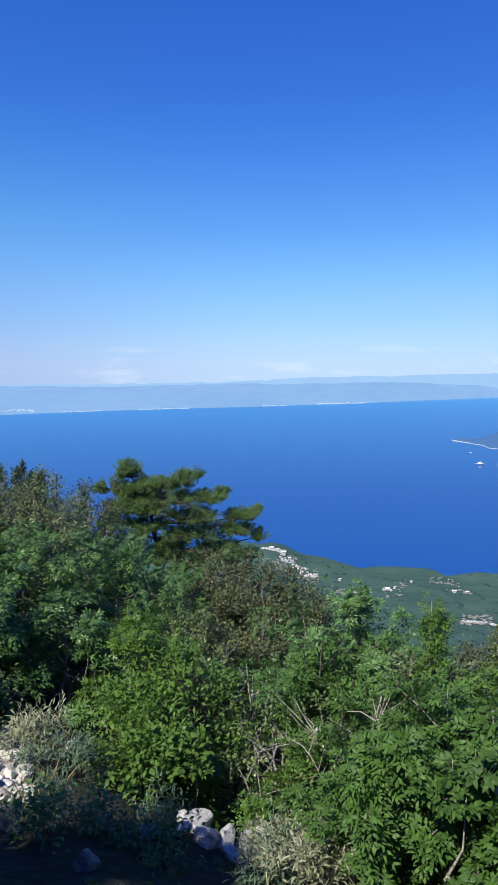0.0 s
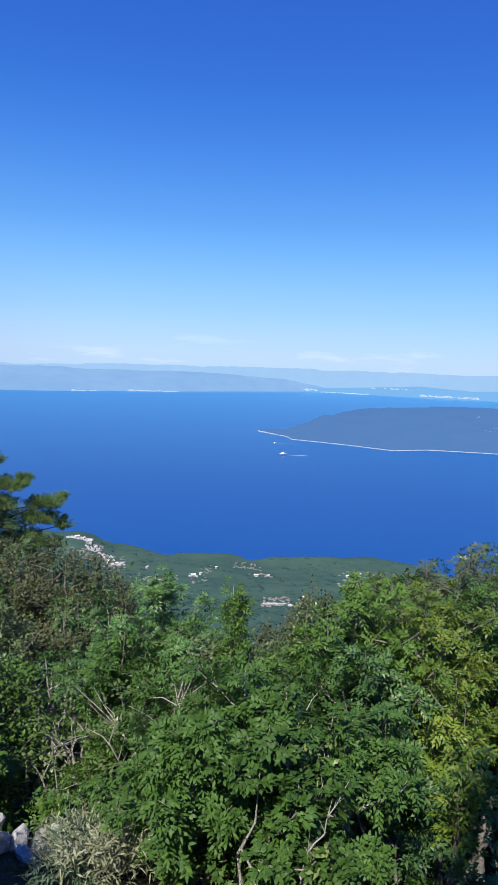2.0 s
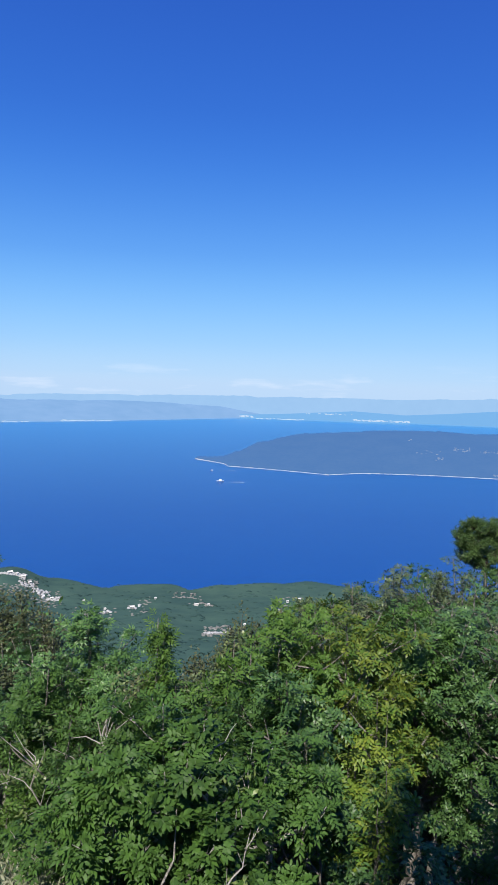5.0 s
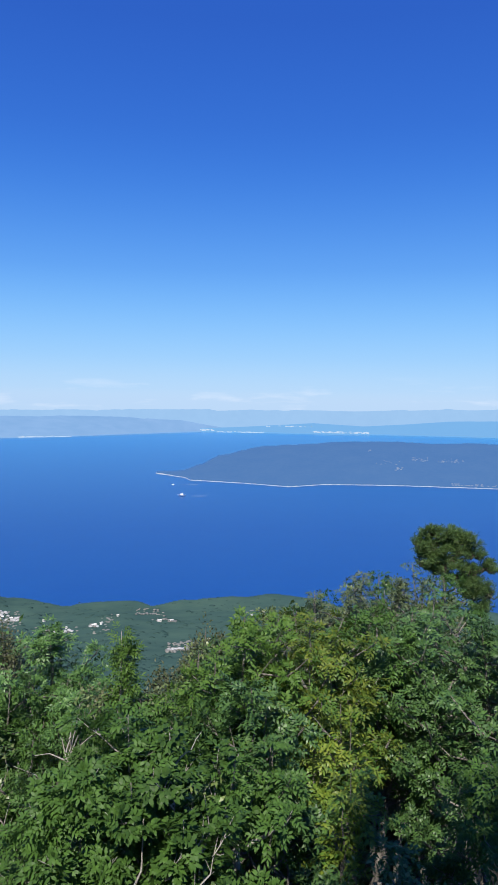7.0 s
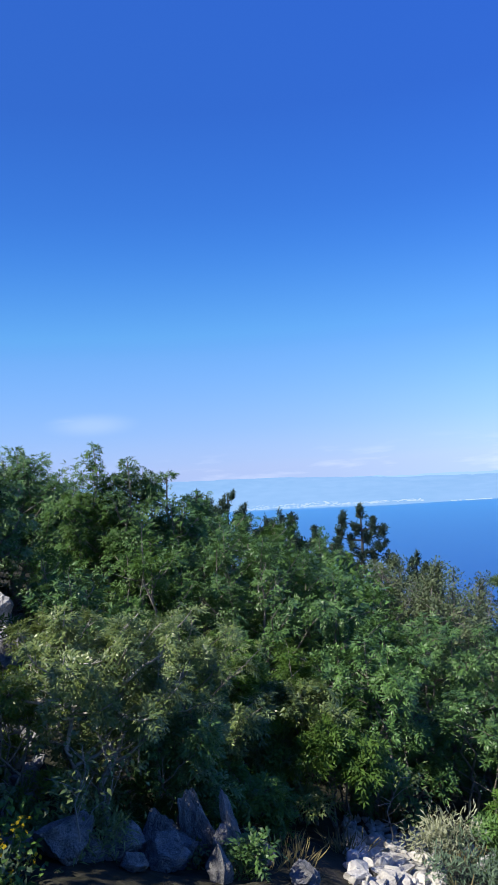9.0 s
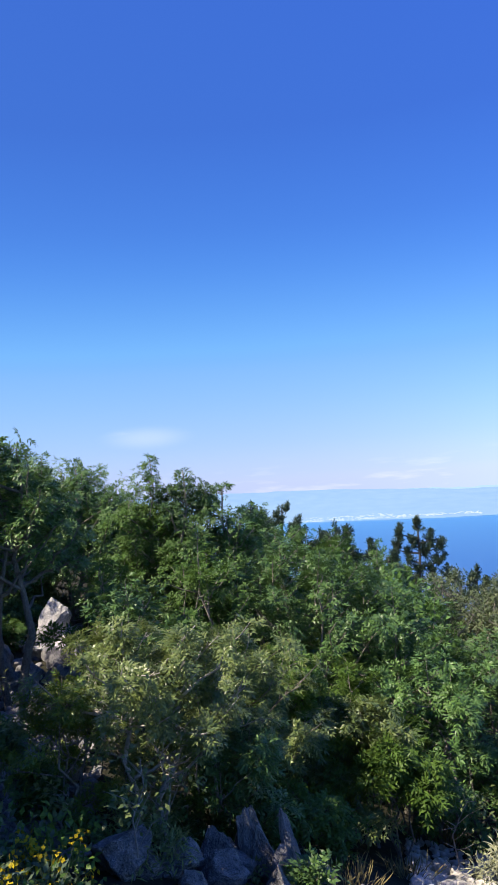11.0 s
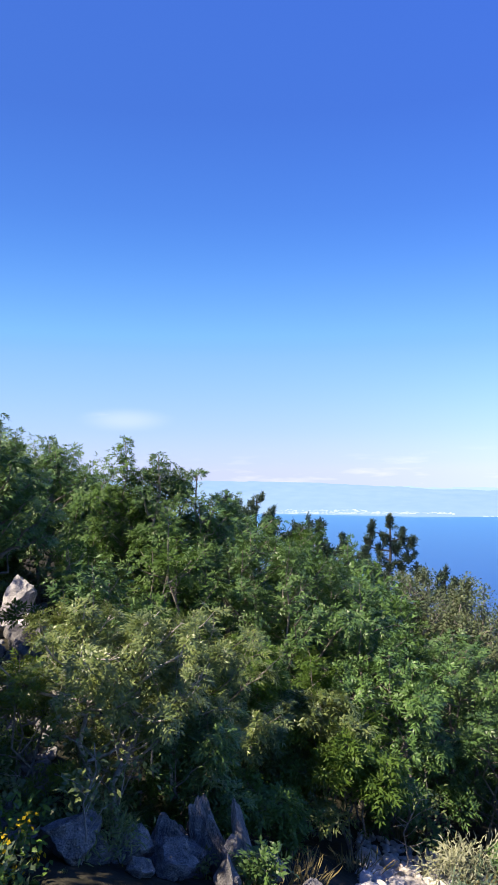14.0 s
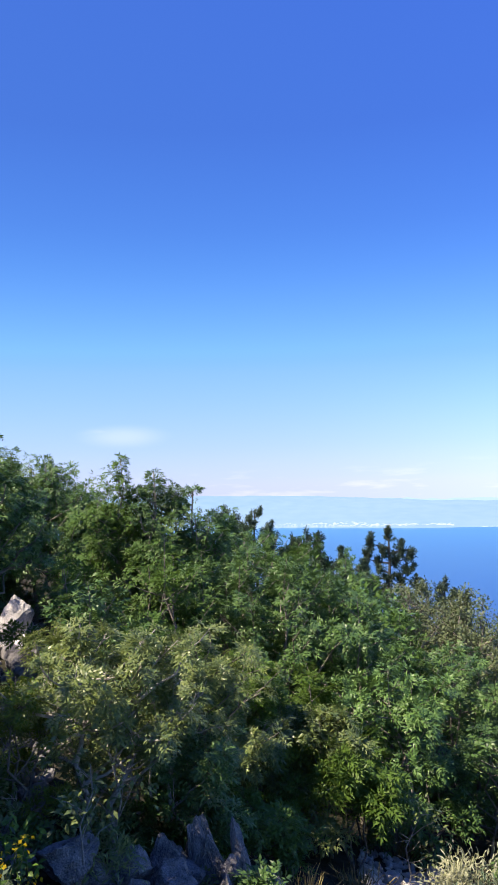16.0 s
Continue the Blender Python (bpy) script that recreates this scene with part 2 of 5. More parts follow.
def tubes(P, R, sides=4):
    """Tapered tubes: P (n, k, 3) places, R (n, k) radii."""
    n, k = R.shape
    d = unit(P[:, -1] - P[:, 0])
    ref = np.where(np.abs(d[:, 2:3]) > 0.9, np.array([[1.0, 0, 0]]), np.array([[0, 0, 1.0]]))
    u = unit(np.cross(d, ref))
    v = np.cross(d, u)
    a = np.arange(sides) * 2 * np.pi / sides
    ring = u[:, None, None] * np.cos(a)[None, None, :, None] + v[:, None, None] * np.sin(a)[None, None, :, None]
    V = P[:, :, None] + ring * R[:, :, None, None]
    idx = np.arange(n * k * sides).reshape(n, k, sides)
    A, B = idx[:, :-1], idx[:, 1:]
    A2, B2 = np.roll(A, -1, 2), np.roll(B, -1, 2)
    T = np.concatenate([np.stack([A, A2, B2], -1).reshape(-1, 3), np.stack([A, B2, B], -1).reshape(-1, 3)])
    return V.reshape(-1, 3), T


def join(pieces):
    vs, ts, o = [], [], 0
    for v, t in pieces:
        vs.append(v)
        ts.append(t + o)
        o += len(v)
    return np.concatenate(vs), np.concatenate(ts)


def blades(P, D, N, L, W, fine=True):
    """Leaves at P along D with normals N: six corners, bent at the tip, or four."""
    S = unit(np.cross(D, N))
    N = np.cross(S, D)
    L, W = np.broadcast_to(L, len(P))[:, None], np.broadcast_to(W, len(P))[:, None]
    o = np.arange(len(P))[:, None]
    if fine:
        V = np.stack([P, P + D * L * 0.36 - S * W * 0.5 + N * L * 0.03, P + D * L * 0.36 + S * W * 0.5 + N * L * 0.03,
                      P + D * L * 0.72 - S * W * 0.36, P + D * L * 0.72 + S * W * 0.36, P + D * L - N * L * 0.16], 1)
        T = np.array([[0, 2, 1], [1, 2, 4], [1, 4, 3], [3, 4, 5]])
    else:
        V = np.stack([P, P + D * L * 0.45 - S * W * 0.5 + N * L * 0.07, P + D * L - N * L * 0.1, P + D * L * 0.45 + S * W * 0.5 + N * L * 0.07], 1)
        T = np.array([[0, 3, 1], [1, 3, 2]])
    k = V.shape[1]
    return V.reshape(-1, 3), (o[:, :, None] * k + T[None]).reshape(-1, 3)


# leaves a cluster, compound, leaf length, leaf width, stalk length, spread, fine
KINDS = {
    "ash_near": (9, True, 0.052, 0.02, 0.115, 0.075, True),
    "ash_big": (8, True, 0.066, 0.034, 0.1, 0.07, True),
    "ash": (8, True, 0.05, 0.02, 0.115, 0.075, False),
    "ash_mid": (9, True, 0.068, 0.02, 0.12, 0.085, False),
    "broad": (26, False, 0.058, 0.03, 0.03, 0.095, False),
    "fine": (24, False, 0.05, 0.027, 0.02, 0.055, False),
    "far": (20, False, 0.13, 0.06, 0.04, 0.14, False),
    "willow": (10, True, 0.055, 0.0155, 0.105, 0.07, False),
    "spike": (22, False, 0.062, 0.012, 0.02, 0.045, False),
}


def leaves(rng, C, out, kind, size=1.0):
    """Leaves round the twig ends C, which point along out."""
    count, compound, L, W, stalk, spread, fine = KINDS[kind]
    L, W, stalk, spread = L * size, W * size, stalk * size, spread * size
    n = len(C) * count
    P, o = np.repeat(C, count, 0), np.repeat(out, count, 0)
    P = P + rng.normal(0, spread, (n, 3)) * [1, 1, 0.8]
    D = unit(o * 0.55 + rng.normal(0, 0.6, (n, 3)) + [0, 0, 0.05])
    N = unit(o * 0.5 + rng.normal(0, 0.35, (n, 3)) + [0, 0, 0.9])
    if compound:        # rosettes: the leaves of one twig end spread from one point
        P = np.repeat(C, count, 0) - np.repeat(out, count, 0) * rng.uniform(0, spread, (n, 1)) + rng.normal(0, spread * 0.12, (n, 3))
        axis = unit(np.repeat(unit(out * 0.8 + rng.normal(0, 0.3, out.shape) + [0, 0, 0.4]), count, 0) + rng.normal(0, 0.12, (n, 3)))
        D = unit(unit(np.cross(axis, rng.normal(0, 1, (n, 3)))) * 0.85 + axis * rng.uniform(0.0, 0.75, (n, 1)))
        N = unit(axis + rng.normal(0, 0.35, (n, 3)))
    else:
        return blades(P + D * stalk, unit(D - [0, 0, 0.18]), N, L * rng.uniform(0.7, 1.2, n), W * rng.uniform(0.75, 1.15, n), fine)
    S = unit(np.cross(D, N))
    got = []
    pairs = ((0.4, -1), (0.4, 1), (0.66, -1), (0.66, 1), (0.92, -1), (0.92, 1), (1.0, 0))
    for s, side in pairs[2 if kind in ("ash_mid", "ash_big") else 0:]:
        q = P + D * stalk * s - np.array([0, 0, 1]) * stalk * 0.3 * s * s
        d = unit(D * (1.0 if side == 0 else 0.62) + S * side * 0.78 - [0, 0, 0.22] + rng.normal(0, 0.1, (n, 3)))
        got.append(blades(q, d, unit(N + rng.normal(0, 0.12, (n, 3))), L * rng.uniform(0.8, 1.15, n), W * rng.uniform(0.8, 1.1, n), fine))
    return join(got)


def grow(seed, H, R, kind, n_cl, low=0.12, stems=3, size=1.0, girth=1.0, gap=0.0, taper=0.5, spray=7.0):
    """A shrub or small tree of that height and crown radius, grown stem by stem: leaders, boughs that leave them,
    shoots along the boughs, and leaves at the shoots' ends. Wood and leaves as arrays, base at the origin."""
    rng = np.random.default_rng(seed)
    up = np.array([0, 0, 1.0])
    margin = (KINDS[kind][4] * 0.45 + KINDS[kind][5] * 0.5) * size
    Hc, Rc = max(0.75 * H, H - margin), max(0.65 * R, R - margin)

    def reach(z):
        u = np.clip(z / Hc, 0, 1)
        belly = np.where(u < 0.42, 0.62 + 0.9 * u, 1 - taper * (np.clip(u - 0.42, 0, 1) / 0.58) ** 1.5)
        return Rc * belly * np.sqrt(np.clip(1.08 - u**6, 0.05, 1))

    # leaders: the first the tallest
    a = rng.uniform(0, 6.28) + np.arange(stems) * 2.4 + rng.normal(0, 0.3, stems)
    d = np.where(np.arange(stems) == 0, 0.12, rng.uniform(0.3, 0.75, stems)) * (1 - 0.45 * taper)
    ztop = np.where(np.arange(stems) == 0, 0.98 * Hc, Hc * (1 - rng.uniform(0.02, 0.15, stems) - 0.1 * d * (1 + taper)))
    side = np.stack([np.cos(a), np.sin(a), 0 * a], 1)
    top = side * (d * Rc)[:, None] + up * ztop[:, None]
    foot = side * (0.1 * R * rng.uniform(0.3, 1.2, stems))[:, None]
    m = 9
    t = np.linspace(0, 1, m)[None, :, None]
    foot = foot - up * 0.25
    lead = foot[:, None] + (top - foot)[:, None] * np.concatenate([t**0.8, t**0.8, t], 2) + rng.normal(0, 0.035 * R + 0.012 * H, (stems, m, 3)) * [1, 1, 0.3] * np.sin(t * np.pi)
    r0 = 0.0105 * H * girth
    wood = [tubes(lead, r0 * np.broadcast_to(1.35 - 1.2 * np.linspace(0, 1, m), (stems, m)) * (0.75 + 0.5 * rng.random((stems, 1))), 7)]

    # boughs: rising from the leaders to the crown's edge
    nb = max(5, int(n_cl / spray))
    w = ztop / ztop.sum()
    s = rng.choice(stems, nb, p=w)
    h = (low * 0.8 + (0.98 - low * 0.8) * rng.random(nb) ** 0.68) * 0.95
    B = np.stack([[np.interp(q * (m - 1), range(m), lead[i, :, k]) for k in range(3)] for i, q in zip(s, h)])
    b = np.arange(nb) * 2.4 + rng.normal(0, 0.5, nb)
    bd = unit(np.stack([np.cos(b), np.sin(b), 0 * b], 1) + side[s] * 0.55 * (s > 0)[:, None])
    far = reach(B[:, 2] + 0.22 * Rc) * rng.uniform(0.5, 1.08, nb)
    E = bd * far[:, None] + B * [0.2, 0.2, 0]
    run = np.linalg.norm(E[:, :2] - B[:, :2], axis=1)
    E[:, 2] = B[:, 2] + run * rng.uniform(0.15, 0.95, nb) * (1 - 0.35 * (h < 0.4)) + 0.02 * H
    E[:, 2] = np.minimum(E[:, 2], Hc * (1 - 0.13 * (run / Rc) ** 2 - rng.uniform(0, 0.04, nb)))
    k = 6
    tb = np.linspace(0, 1, k)[None, :, None]
    P = B[:, None] + (E - B)[:, None] * np.concatenate([tb, tb, tb**1.35], 2) + rng.normal(0, 0.045, (nb, k, 3)) * run[:, None, None] * np.sin(tb * np.pi)
    wood.append(tubes(P, r0 * np.broadcast_to(0.5 - 0.36 * np.linspace(0, 1, k), (nb, k)) * np.clip(run / Rc + 0.35, 0.4, 1.1)[:, None], 5))

    # shoots along the boughs and up the leaders' tips
    n_tip = max(3 * stems, int(0.2 * n_cl))
    nc = max(4, n_cl - n_tip)
    j = rng.choice(nb, nc, p=(run + 0.12) / (run + 0.12).sum())
    q = 0.3 + 0.72 * rng.random(nc) ** 0.75
    q = np.minimum(q, 1.0)
    i0 = np.minimum((q * (k - 1)).astype(int), k - 2)
    f = (q * (k - 1) - i0)[:, None]
    S = P[j, i0] * (1 - f) + P[j, i0 + 1] * f
    along = unit(P[j, i0 + 1] - P[j, i0])
    across = unit(np.cross(along, up)) * rng.choice([-1, 1], nc)[:, None]
    way = unit(along * (0.35 + q[:, None] * 0.7) + across * (rng.uniform(0.2, 1.1, nc) * (1.15 - 0.6 * q))[:, None] + up * rng.uniform(0.05, 0.75, nc)[:, None] + rng.normal(0, 0.18, (nc, 3)))
    span = rng.uniform(0.03, 0.15, nc) * size * (1 + 0.35 * Rc) * (1.25 - 0.5 * q)
    C = S + way * span[:, None]
    g = rng.integers(0, stems, n_tip)
    q2 = 1 - 0.36 * rng.random(n_tip) ** 1.1
    q2[:stems], g[:stems] = 1.0, np.arange(stems)
    T0 = np.stack([[np.interp(v * (m - 1), range(m), lead[i, :, c]) for c in range(3)] for i, v in zip(g, q2)])
    b2 = rng.uniform(0, 6.28, n_tip)
    way2 = unit(np.stack([np.cos(b2), np.sin(b2), 0 * b2], 1) * (0.15 + 2.2 * (1 - q2))[:, None] + up * 0.8)
    span2 = (0.04 + 0.75 * (1 - q2)) * rng.uniform(0.5, 1.1, n_tip) * min(1.0, Rc)
    S, C, out = np.concatenate([S, T0]), np.concatenate([C, T0 + way2 * span2[:, None]]), np.concatenate([way, way2])
    if gap:
        keep = np.array([noise.noise(Vector(c * 2.3) + Vector((seed, 0, 0))) > -0.6 + gap for c in C])
        S, C, out = S[keep], C[keep], out[keep]
    C[:, 2] = np.maximum(C[:, 2], 0.05)
    few = slice(None, None, 1 if kind in ("ash_near", "ash_big", "willow", "ash") else 3 if kind != "far" else 5)
    Q = np.stack([S[few], C[few]], 1)
    wood.append(tubes(Q, np.broadcast_to(np.array([0.0042, 0.002]) * (0.6 + 0.25 * H) * min(girth, 1.4), (len(Q), 2)), 3))
    return join(wood), leaves(rng, C, out, kind, size)


# ---- the ground ----
GROUND_R = (0.0, 2.0, 4.0, 5.5, 9.0, 15.0, 25.0, 45.0, 100.0, 300.0, 690.0, 1000.0)
GROUND = {  # bearing to the left of ahead: heights under the eye at those distances
    -180: (-1.6, -1.4, -0.9, -0.4, 0.8, 2.5, 4, 6, 10, 15, 0, -60),
    -110: (-1.6, -1.8, -2.2, -2.6, -3.6, -5, -8, -14, -30, -90, -170, -230),
    -60: (-1.6, -2.2, -3.4, -4.3, -6.0, -8.5, -13, -23, -50, -122, -199, -235),
    -27: (-1.6, -2.1, -3.4, -4.5, -6.5, -9.5, -15, -26, -54, -124, -199, -235),
    -10: (-1.6, -2.05, -3.3, -4.2, -6.2, -9.4, -15, -27, -56, -126, -200, -235),
    -5: (-1.6, -2.0, -3.2, -4.05, -5.9, -9.1, -14.7, -26, -54, -124, -196, -235),
    -1: (-1.6, -2.0, -3.2, -4.0, -5.8, -9.0, -14.5, -26, -52, -118, -182, -235),
    18: (-1.6, -1.9, -2.75, -3.2, -4.1, -6.6, -11, -20, -45, -130, -205, -235),
    35: (-1.6, -1.8, -2.3, -2.8, -3.5, -4.6, -6.5, -12, -34, -110, -205, -235),
    52: (-1.6, -1.7, -1.95, -2.2, -2.0, -1.9, -1.6, -1.6, -9, -60, -180, -230),
    70: (-1.6, -1.6, -1.7, -1.7, -1.2, -0.4, 0.6, 1.6, -1, -30, -140, -220),
    110: (-1.6, -1.5, -1.2, -0.9, 0.2, 1.5, 3, 5, 6, 0, -80, -180),
    180: (-1.6, -1.4, -0.9, -0.4, 0.8, 2.5, 4, 6, 10, 15, 0, -60),
}
GKEYS = sorted(GROUND)
GTAB = np.array([GROUND[k] for k in GKEYS], float)
GLOG = np.log(np.array(GROUND_R) + 1.5)


def height(x, y):
    """The hillside's height at x, y."""
    r, az = math.hypot(x, y), math.degrees(math.atan2(-x, y))
    i = max(0, min(len(GKEYS) - 2, int(np.searchsorted(GKEYS, az)) - 1))
    f = (az - GKEYS[i]) / (GKEYS[i + 1] - GKEYS[i])
    f = f * f * (3 - 2 * f)
    lr = math.log(r + 1.5)
    z = np.interp(lr, GLOG, GTAB[i]) * (1 - f) + np.interp(lr, GLOG, GTAB[i + 1]) * f
    z += 0.10 * noise.noise((x * 0.7, y * 0.7, 0)) * min(1, r / 3) + 0.05 * noise.noise((x * 2.1, y * 2.1, 4))
    if r > 60:
        z += min(1, (r - 60) / 200) * (5.0 * noise.noise((x * 0.012, y * 0.012, 7)) + 2.5 * noise.noise((x * 0.04, y * 0.04, 9)))
    return z + EYE


def spot(az, r):
    x, y = -r * math.sin(radians(az)), r * math.cos(radians(az))
    return Vector((x, y, height(x, y)))


def above(az, el, r):
    """A place at that bearing, angle over the eye's level and level distance."""
    return Vector((-r * math.sin(radians(az)), r * math.cos(radians(az)), EYE + r * math.tan(radians(el))))


SEA = EYE - 200.0


def polar_sheet(name, radii, angles, zfun, mat, smooth=True):
    V = [(0, 0, zfun(0, 0))]
    for r in radii:
        for a in angles:
            x, y = -r * math.sin(a), r * math.cos(a)
            V.append((x, y, zfun(x, y)))
    n = len(angles)
    T = [(0, 1 + i, 1 + (i + 1) % n) for i in range(n)]
    for j in range(len(radii) - 1):
        for i in range(n):
            a, b = 1 + j * n + i, 1 + j * n + (i + 1) % n
            T += [(a, a + n, b), (b, a + n, b + n)]
    return new(name, mesh_of(name, V, T, mat, smooth))


GROUND_RINGS = np.concatenate([np.geomspace(0.4, 90, 62), np.geomspace(96, 730, 110), np.geomspace(760, 1100, 8)])
GROUND_TURNS = np.concatenate([np.arange(-55, 20, 0.6), np.arange(20, 305, 2.5)])
ground = polar_sheet("ground", GROUND_RINGS, np.radians(GROUND_TURNS), height, SOIL)
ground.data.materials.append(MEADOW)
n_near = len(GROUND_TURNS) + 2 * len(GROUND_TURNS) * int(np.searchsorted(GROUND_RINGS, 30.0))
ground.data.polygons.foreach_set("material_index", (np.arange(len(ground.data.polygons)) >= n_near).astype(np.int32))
tagged(ground, "steep limestone hillside with thin brown soil and scrub falling to the sea", "hillside", kind="structure")

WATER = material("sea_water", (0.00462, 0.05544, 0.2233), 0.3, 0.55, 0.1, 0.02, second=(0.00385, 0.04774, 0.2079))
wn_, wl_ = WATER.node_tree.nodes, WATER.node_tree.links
sea_blue = wn_["Mix"] if "Mix" in wn_ else [n for n in wn_ if n.type == "MIX_RGB"][0]
# paler with distance: haze over the far water painted into its base colour
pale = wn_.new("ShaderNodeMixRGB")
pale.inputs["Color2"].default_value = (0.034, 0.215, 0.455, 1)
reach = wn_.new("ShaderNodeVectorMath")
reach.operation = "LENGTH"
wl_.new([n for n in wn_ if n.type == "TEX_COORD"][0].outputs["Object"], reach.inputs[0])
haze_by_distance = wn_.new("ShaderNodeMapRange")
haze_by_distance.inputs["From Min"].default_value, haze_by_distance.inputs["From Max"].default_value = 1100.0, 4200.0
wl_.new(reach.outputs["Value"], haze_by_distance.inputs["Value"])
wl_.new(haze_by_distance.outputs[0], pale.inputs["Fac"])
wl_.new(sea_blue.outputs[0], pale.inputs["Color1"])
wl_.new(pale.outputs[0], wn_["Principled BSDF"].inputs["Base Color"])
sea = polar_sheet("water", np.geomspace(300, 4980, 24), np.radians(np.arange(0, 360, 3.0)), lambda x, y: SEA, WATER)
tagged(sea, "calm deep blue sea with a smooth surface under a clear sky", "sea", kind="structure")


# ---- far shores ----
def land(name, az0, az1, shore, crest, r_crest, mat, steps=160, rough=4.0, seed=0, back=True):
    """Far land: from the shoreline (bearing -> angle under the eye's level) up to its crest line."""
    A = np.linspace(az0, az1, steps)
    se, ce = np.interp(A, *zip(*sorted(shore))), np.interp(A, *zip(*sorted(crest)))
    V, rows_ = [], 9
    for a, s, c in zip(A, se, ce):
        r0 = (EYE - SEA) / math.tan(radians(-s))
        r1 = max(r0 + 6, r0 + (r_crest - r0) * min(1.0, (c - s) / 3.2))
        ztop = EYE + r1 * math.tan(radians(c)) + rough * 0.8 * (noise.noise((a * 0.3, 2, seed)) + 0.5 * noise.noise((a * 1.1, 5, seed)) + 0.25 * noise.noise((a * 3.7, 8, seed)))
        ztop = max(ztop, SEA + 0.5)
        for j in range(rows_ + (2 if back else 0)):
            f = min(j / (rows_ - 1), 1.0)
            r = r0 + (r1 - r0) * f + (max(0, j - rows_ + 1) * 60)
            z = SEA - 2 + (ztop - SEA + 2) * (f**0.8)
            z += rough * (noise.noise((a * 0.35, f * 3, seed)) + 0.5 * noise.noise((a * 1.3, f * 7, seed + 3))) * f * (1.2 - f)
            if j >= rows_:
                z = ztop - (ztop - SEA + 3) * (j - rows_ + 1) / 2
            V.append((-r * math.sin(radians(a)), r * math.cos(radians(a)), z))
    k = rows_ + (2 if back else 0)
    T = []
    for i in range(steps - 1):
        for j in range(k - 1):
            p = i * k + j
            T += [(p, p + 1, p + k), (p + 1, p + k + 1, p + k)]
    return new(name, mesh_of(name, V, T, mat, True))


# blue haze painted in: a glow mixed over each land colour
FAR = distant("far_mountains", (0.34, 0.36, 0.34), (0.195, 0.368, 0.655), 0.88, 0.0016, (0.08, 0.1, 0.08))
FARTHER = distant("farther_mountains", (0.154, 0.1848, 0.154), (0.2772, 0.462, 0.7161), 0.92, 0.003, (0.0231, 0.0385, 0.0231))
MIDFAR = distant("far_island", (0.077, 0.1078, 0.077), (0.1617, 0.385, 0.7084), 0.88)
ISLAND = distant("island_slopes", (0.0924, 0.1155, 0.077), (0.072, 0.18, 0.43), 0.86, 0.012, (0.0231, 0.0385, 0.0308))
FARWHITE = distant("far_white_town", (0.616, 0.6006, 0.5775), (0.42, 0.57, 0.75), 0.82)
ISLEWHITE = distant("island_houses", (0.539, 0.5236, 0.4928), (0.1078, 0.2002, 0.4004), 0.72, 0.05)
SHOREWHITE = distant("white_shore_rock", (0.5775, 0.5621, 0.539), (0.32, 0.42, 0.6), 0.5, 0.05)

COAST = ([(75, -3.2), (36, -3.15), (20, -3.5), (0, -3.3), (-9.4, -3.05), (-21, -2.55), (-24, -2.5)],
         [(75, -0.6), (36, -0.5), (28, -0.75), (20, -1.2), (11, -1.5), (0, -1.35), (-4, -1.5), (-12, -1.35), (-18, -1.7), (-24, -2.48)])
RIDGE = ([(60, -2.45), (-75, -2.45)],
         [(60, -0.9), (30, -0.95), (15, -1.2), (8, -1.25), (2, -1.25), (-3, -1.0), (-7, -0.95), (-12, -0.85), (-20, -0.75), (-28, -0.75), (-34, -0.7), (-40, -0.45), (-75, 0.3)])
ISLE = ([(-13, -2.62), (-20, -2.6), (-30, -2.66), (-34, -2.62), (-75, -2.6)],
        [(-13, -2.6), (-16, -2.35), (-21, -2.25), (-24, -2.1), (-29, -1.75), (-33, -1.95), (-36, -1.75), (-40, -1.4), (-75, -0.6)])
ISL = ([(-16.3, -6.0), (-18.6, -6.35), (-19, -6.55), (-23, -6.75), (-27.2, -7.0), (-30, -6.75), (-35, -6.65), (-40, -6.6), (-75, -6.0)],
       [(-16.3, -5.95), (-18, -5.75), (-20, -5.2), (-21.3, -4.5), (-24, -3.9), (-28.2, -3.4), (-33.5, -3.15), (-40.3, -3.15), (-75, -2.6)])
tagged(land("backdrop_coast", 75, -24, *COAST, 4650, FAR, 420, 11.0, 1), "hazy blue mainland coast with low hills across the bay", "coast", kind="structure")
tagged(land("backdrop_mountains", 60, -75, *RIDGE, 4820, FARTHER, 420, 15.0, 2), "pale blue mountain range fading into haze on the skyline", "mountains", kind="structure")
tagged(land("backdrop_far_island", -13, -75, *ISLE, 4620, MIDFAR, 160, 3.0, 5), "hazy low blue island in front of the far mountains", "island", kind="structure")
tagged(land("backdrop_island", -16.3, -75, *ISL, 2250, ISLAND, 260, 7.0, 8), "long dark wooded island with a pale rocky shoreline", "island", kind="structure")


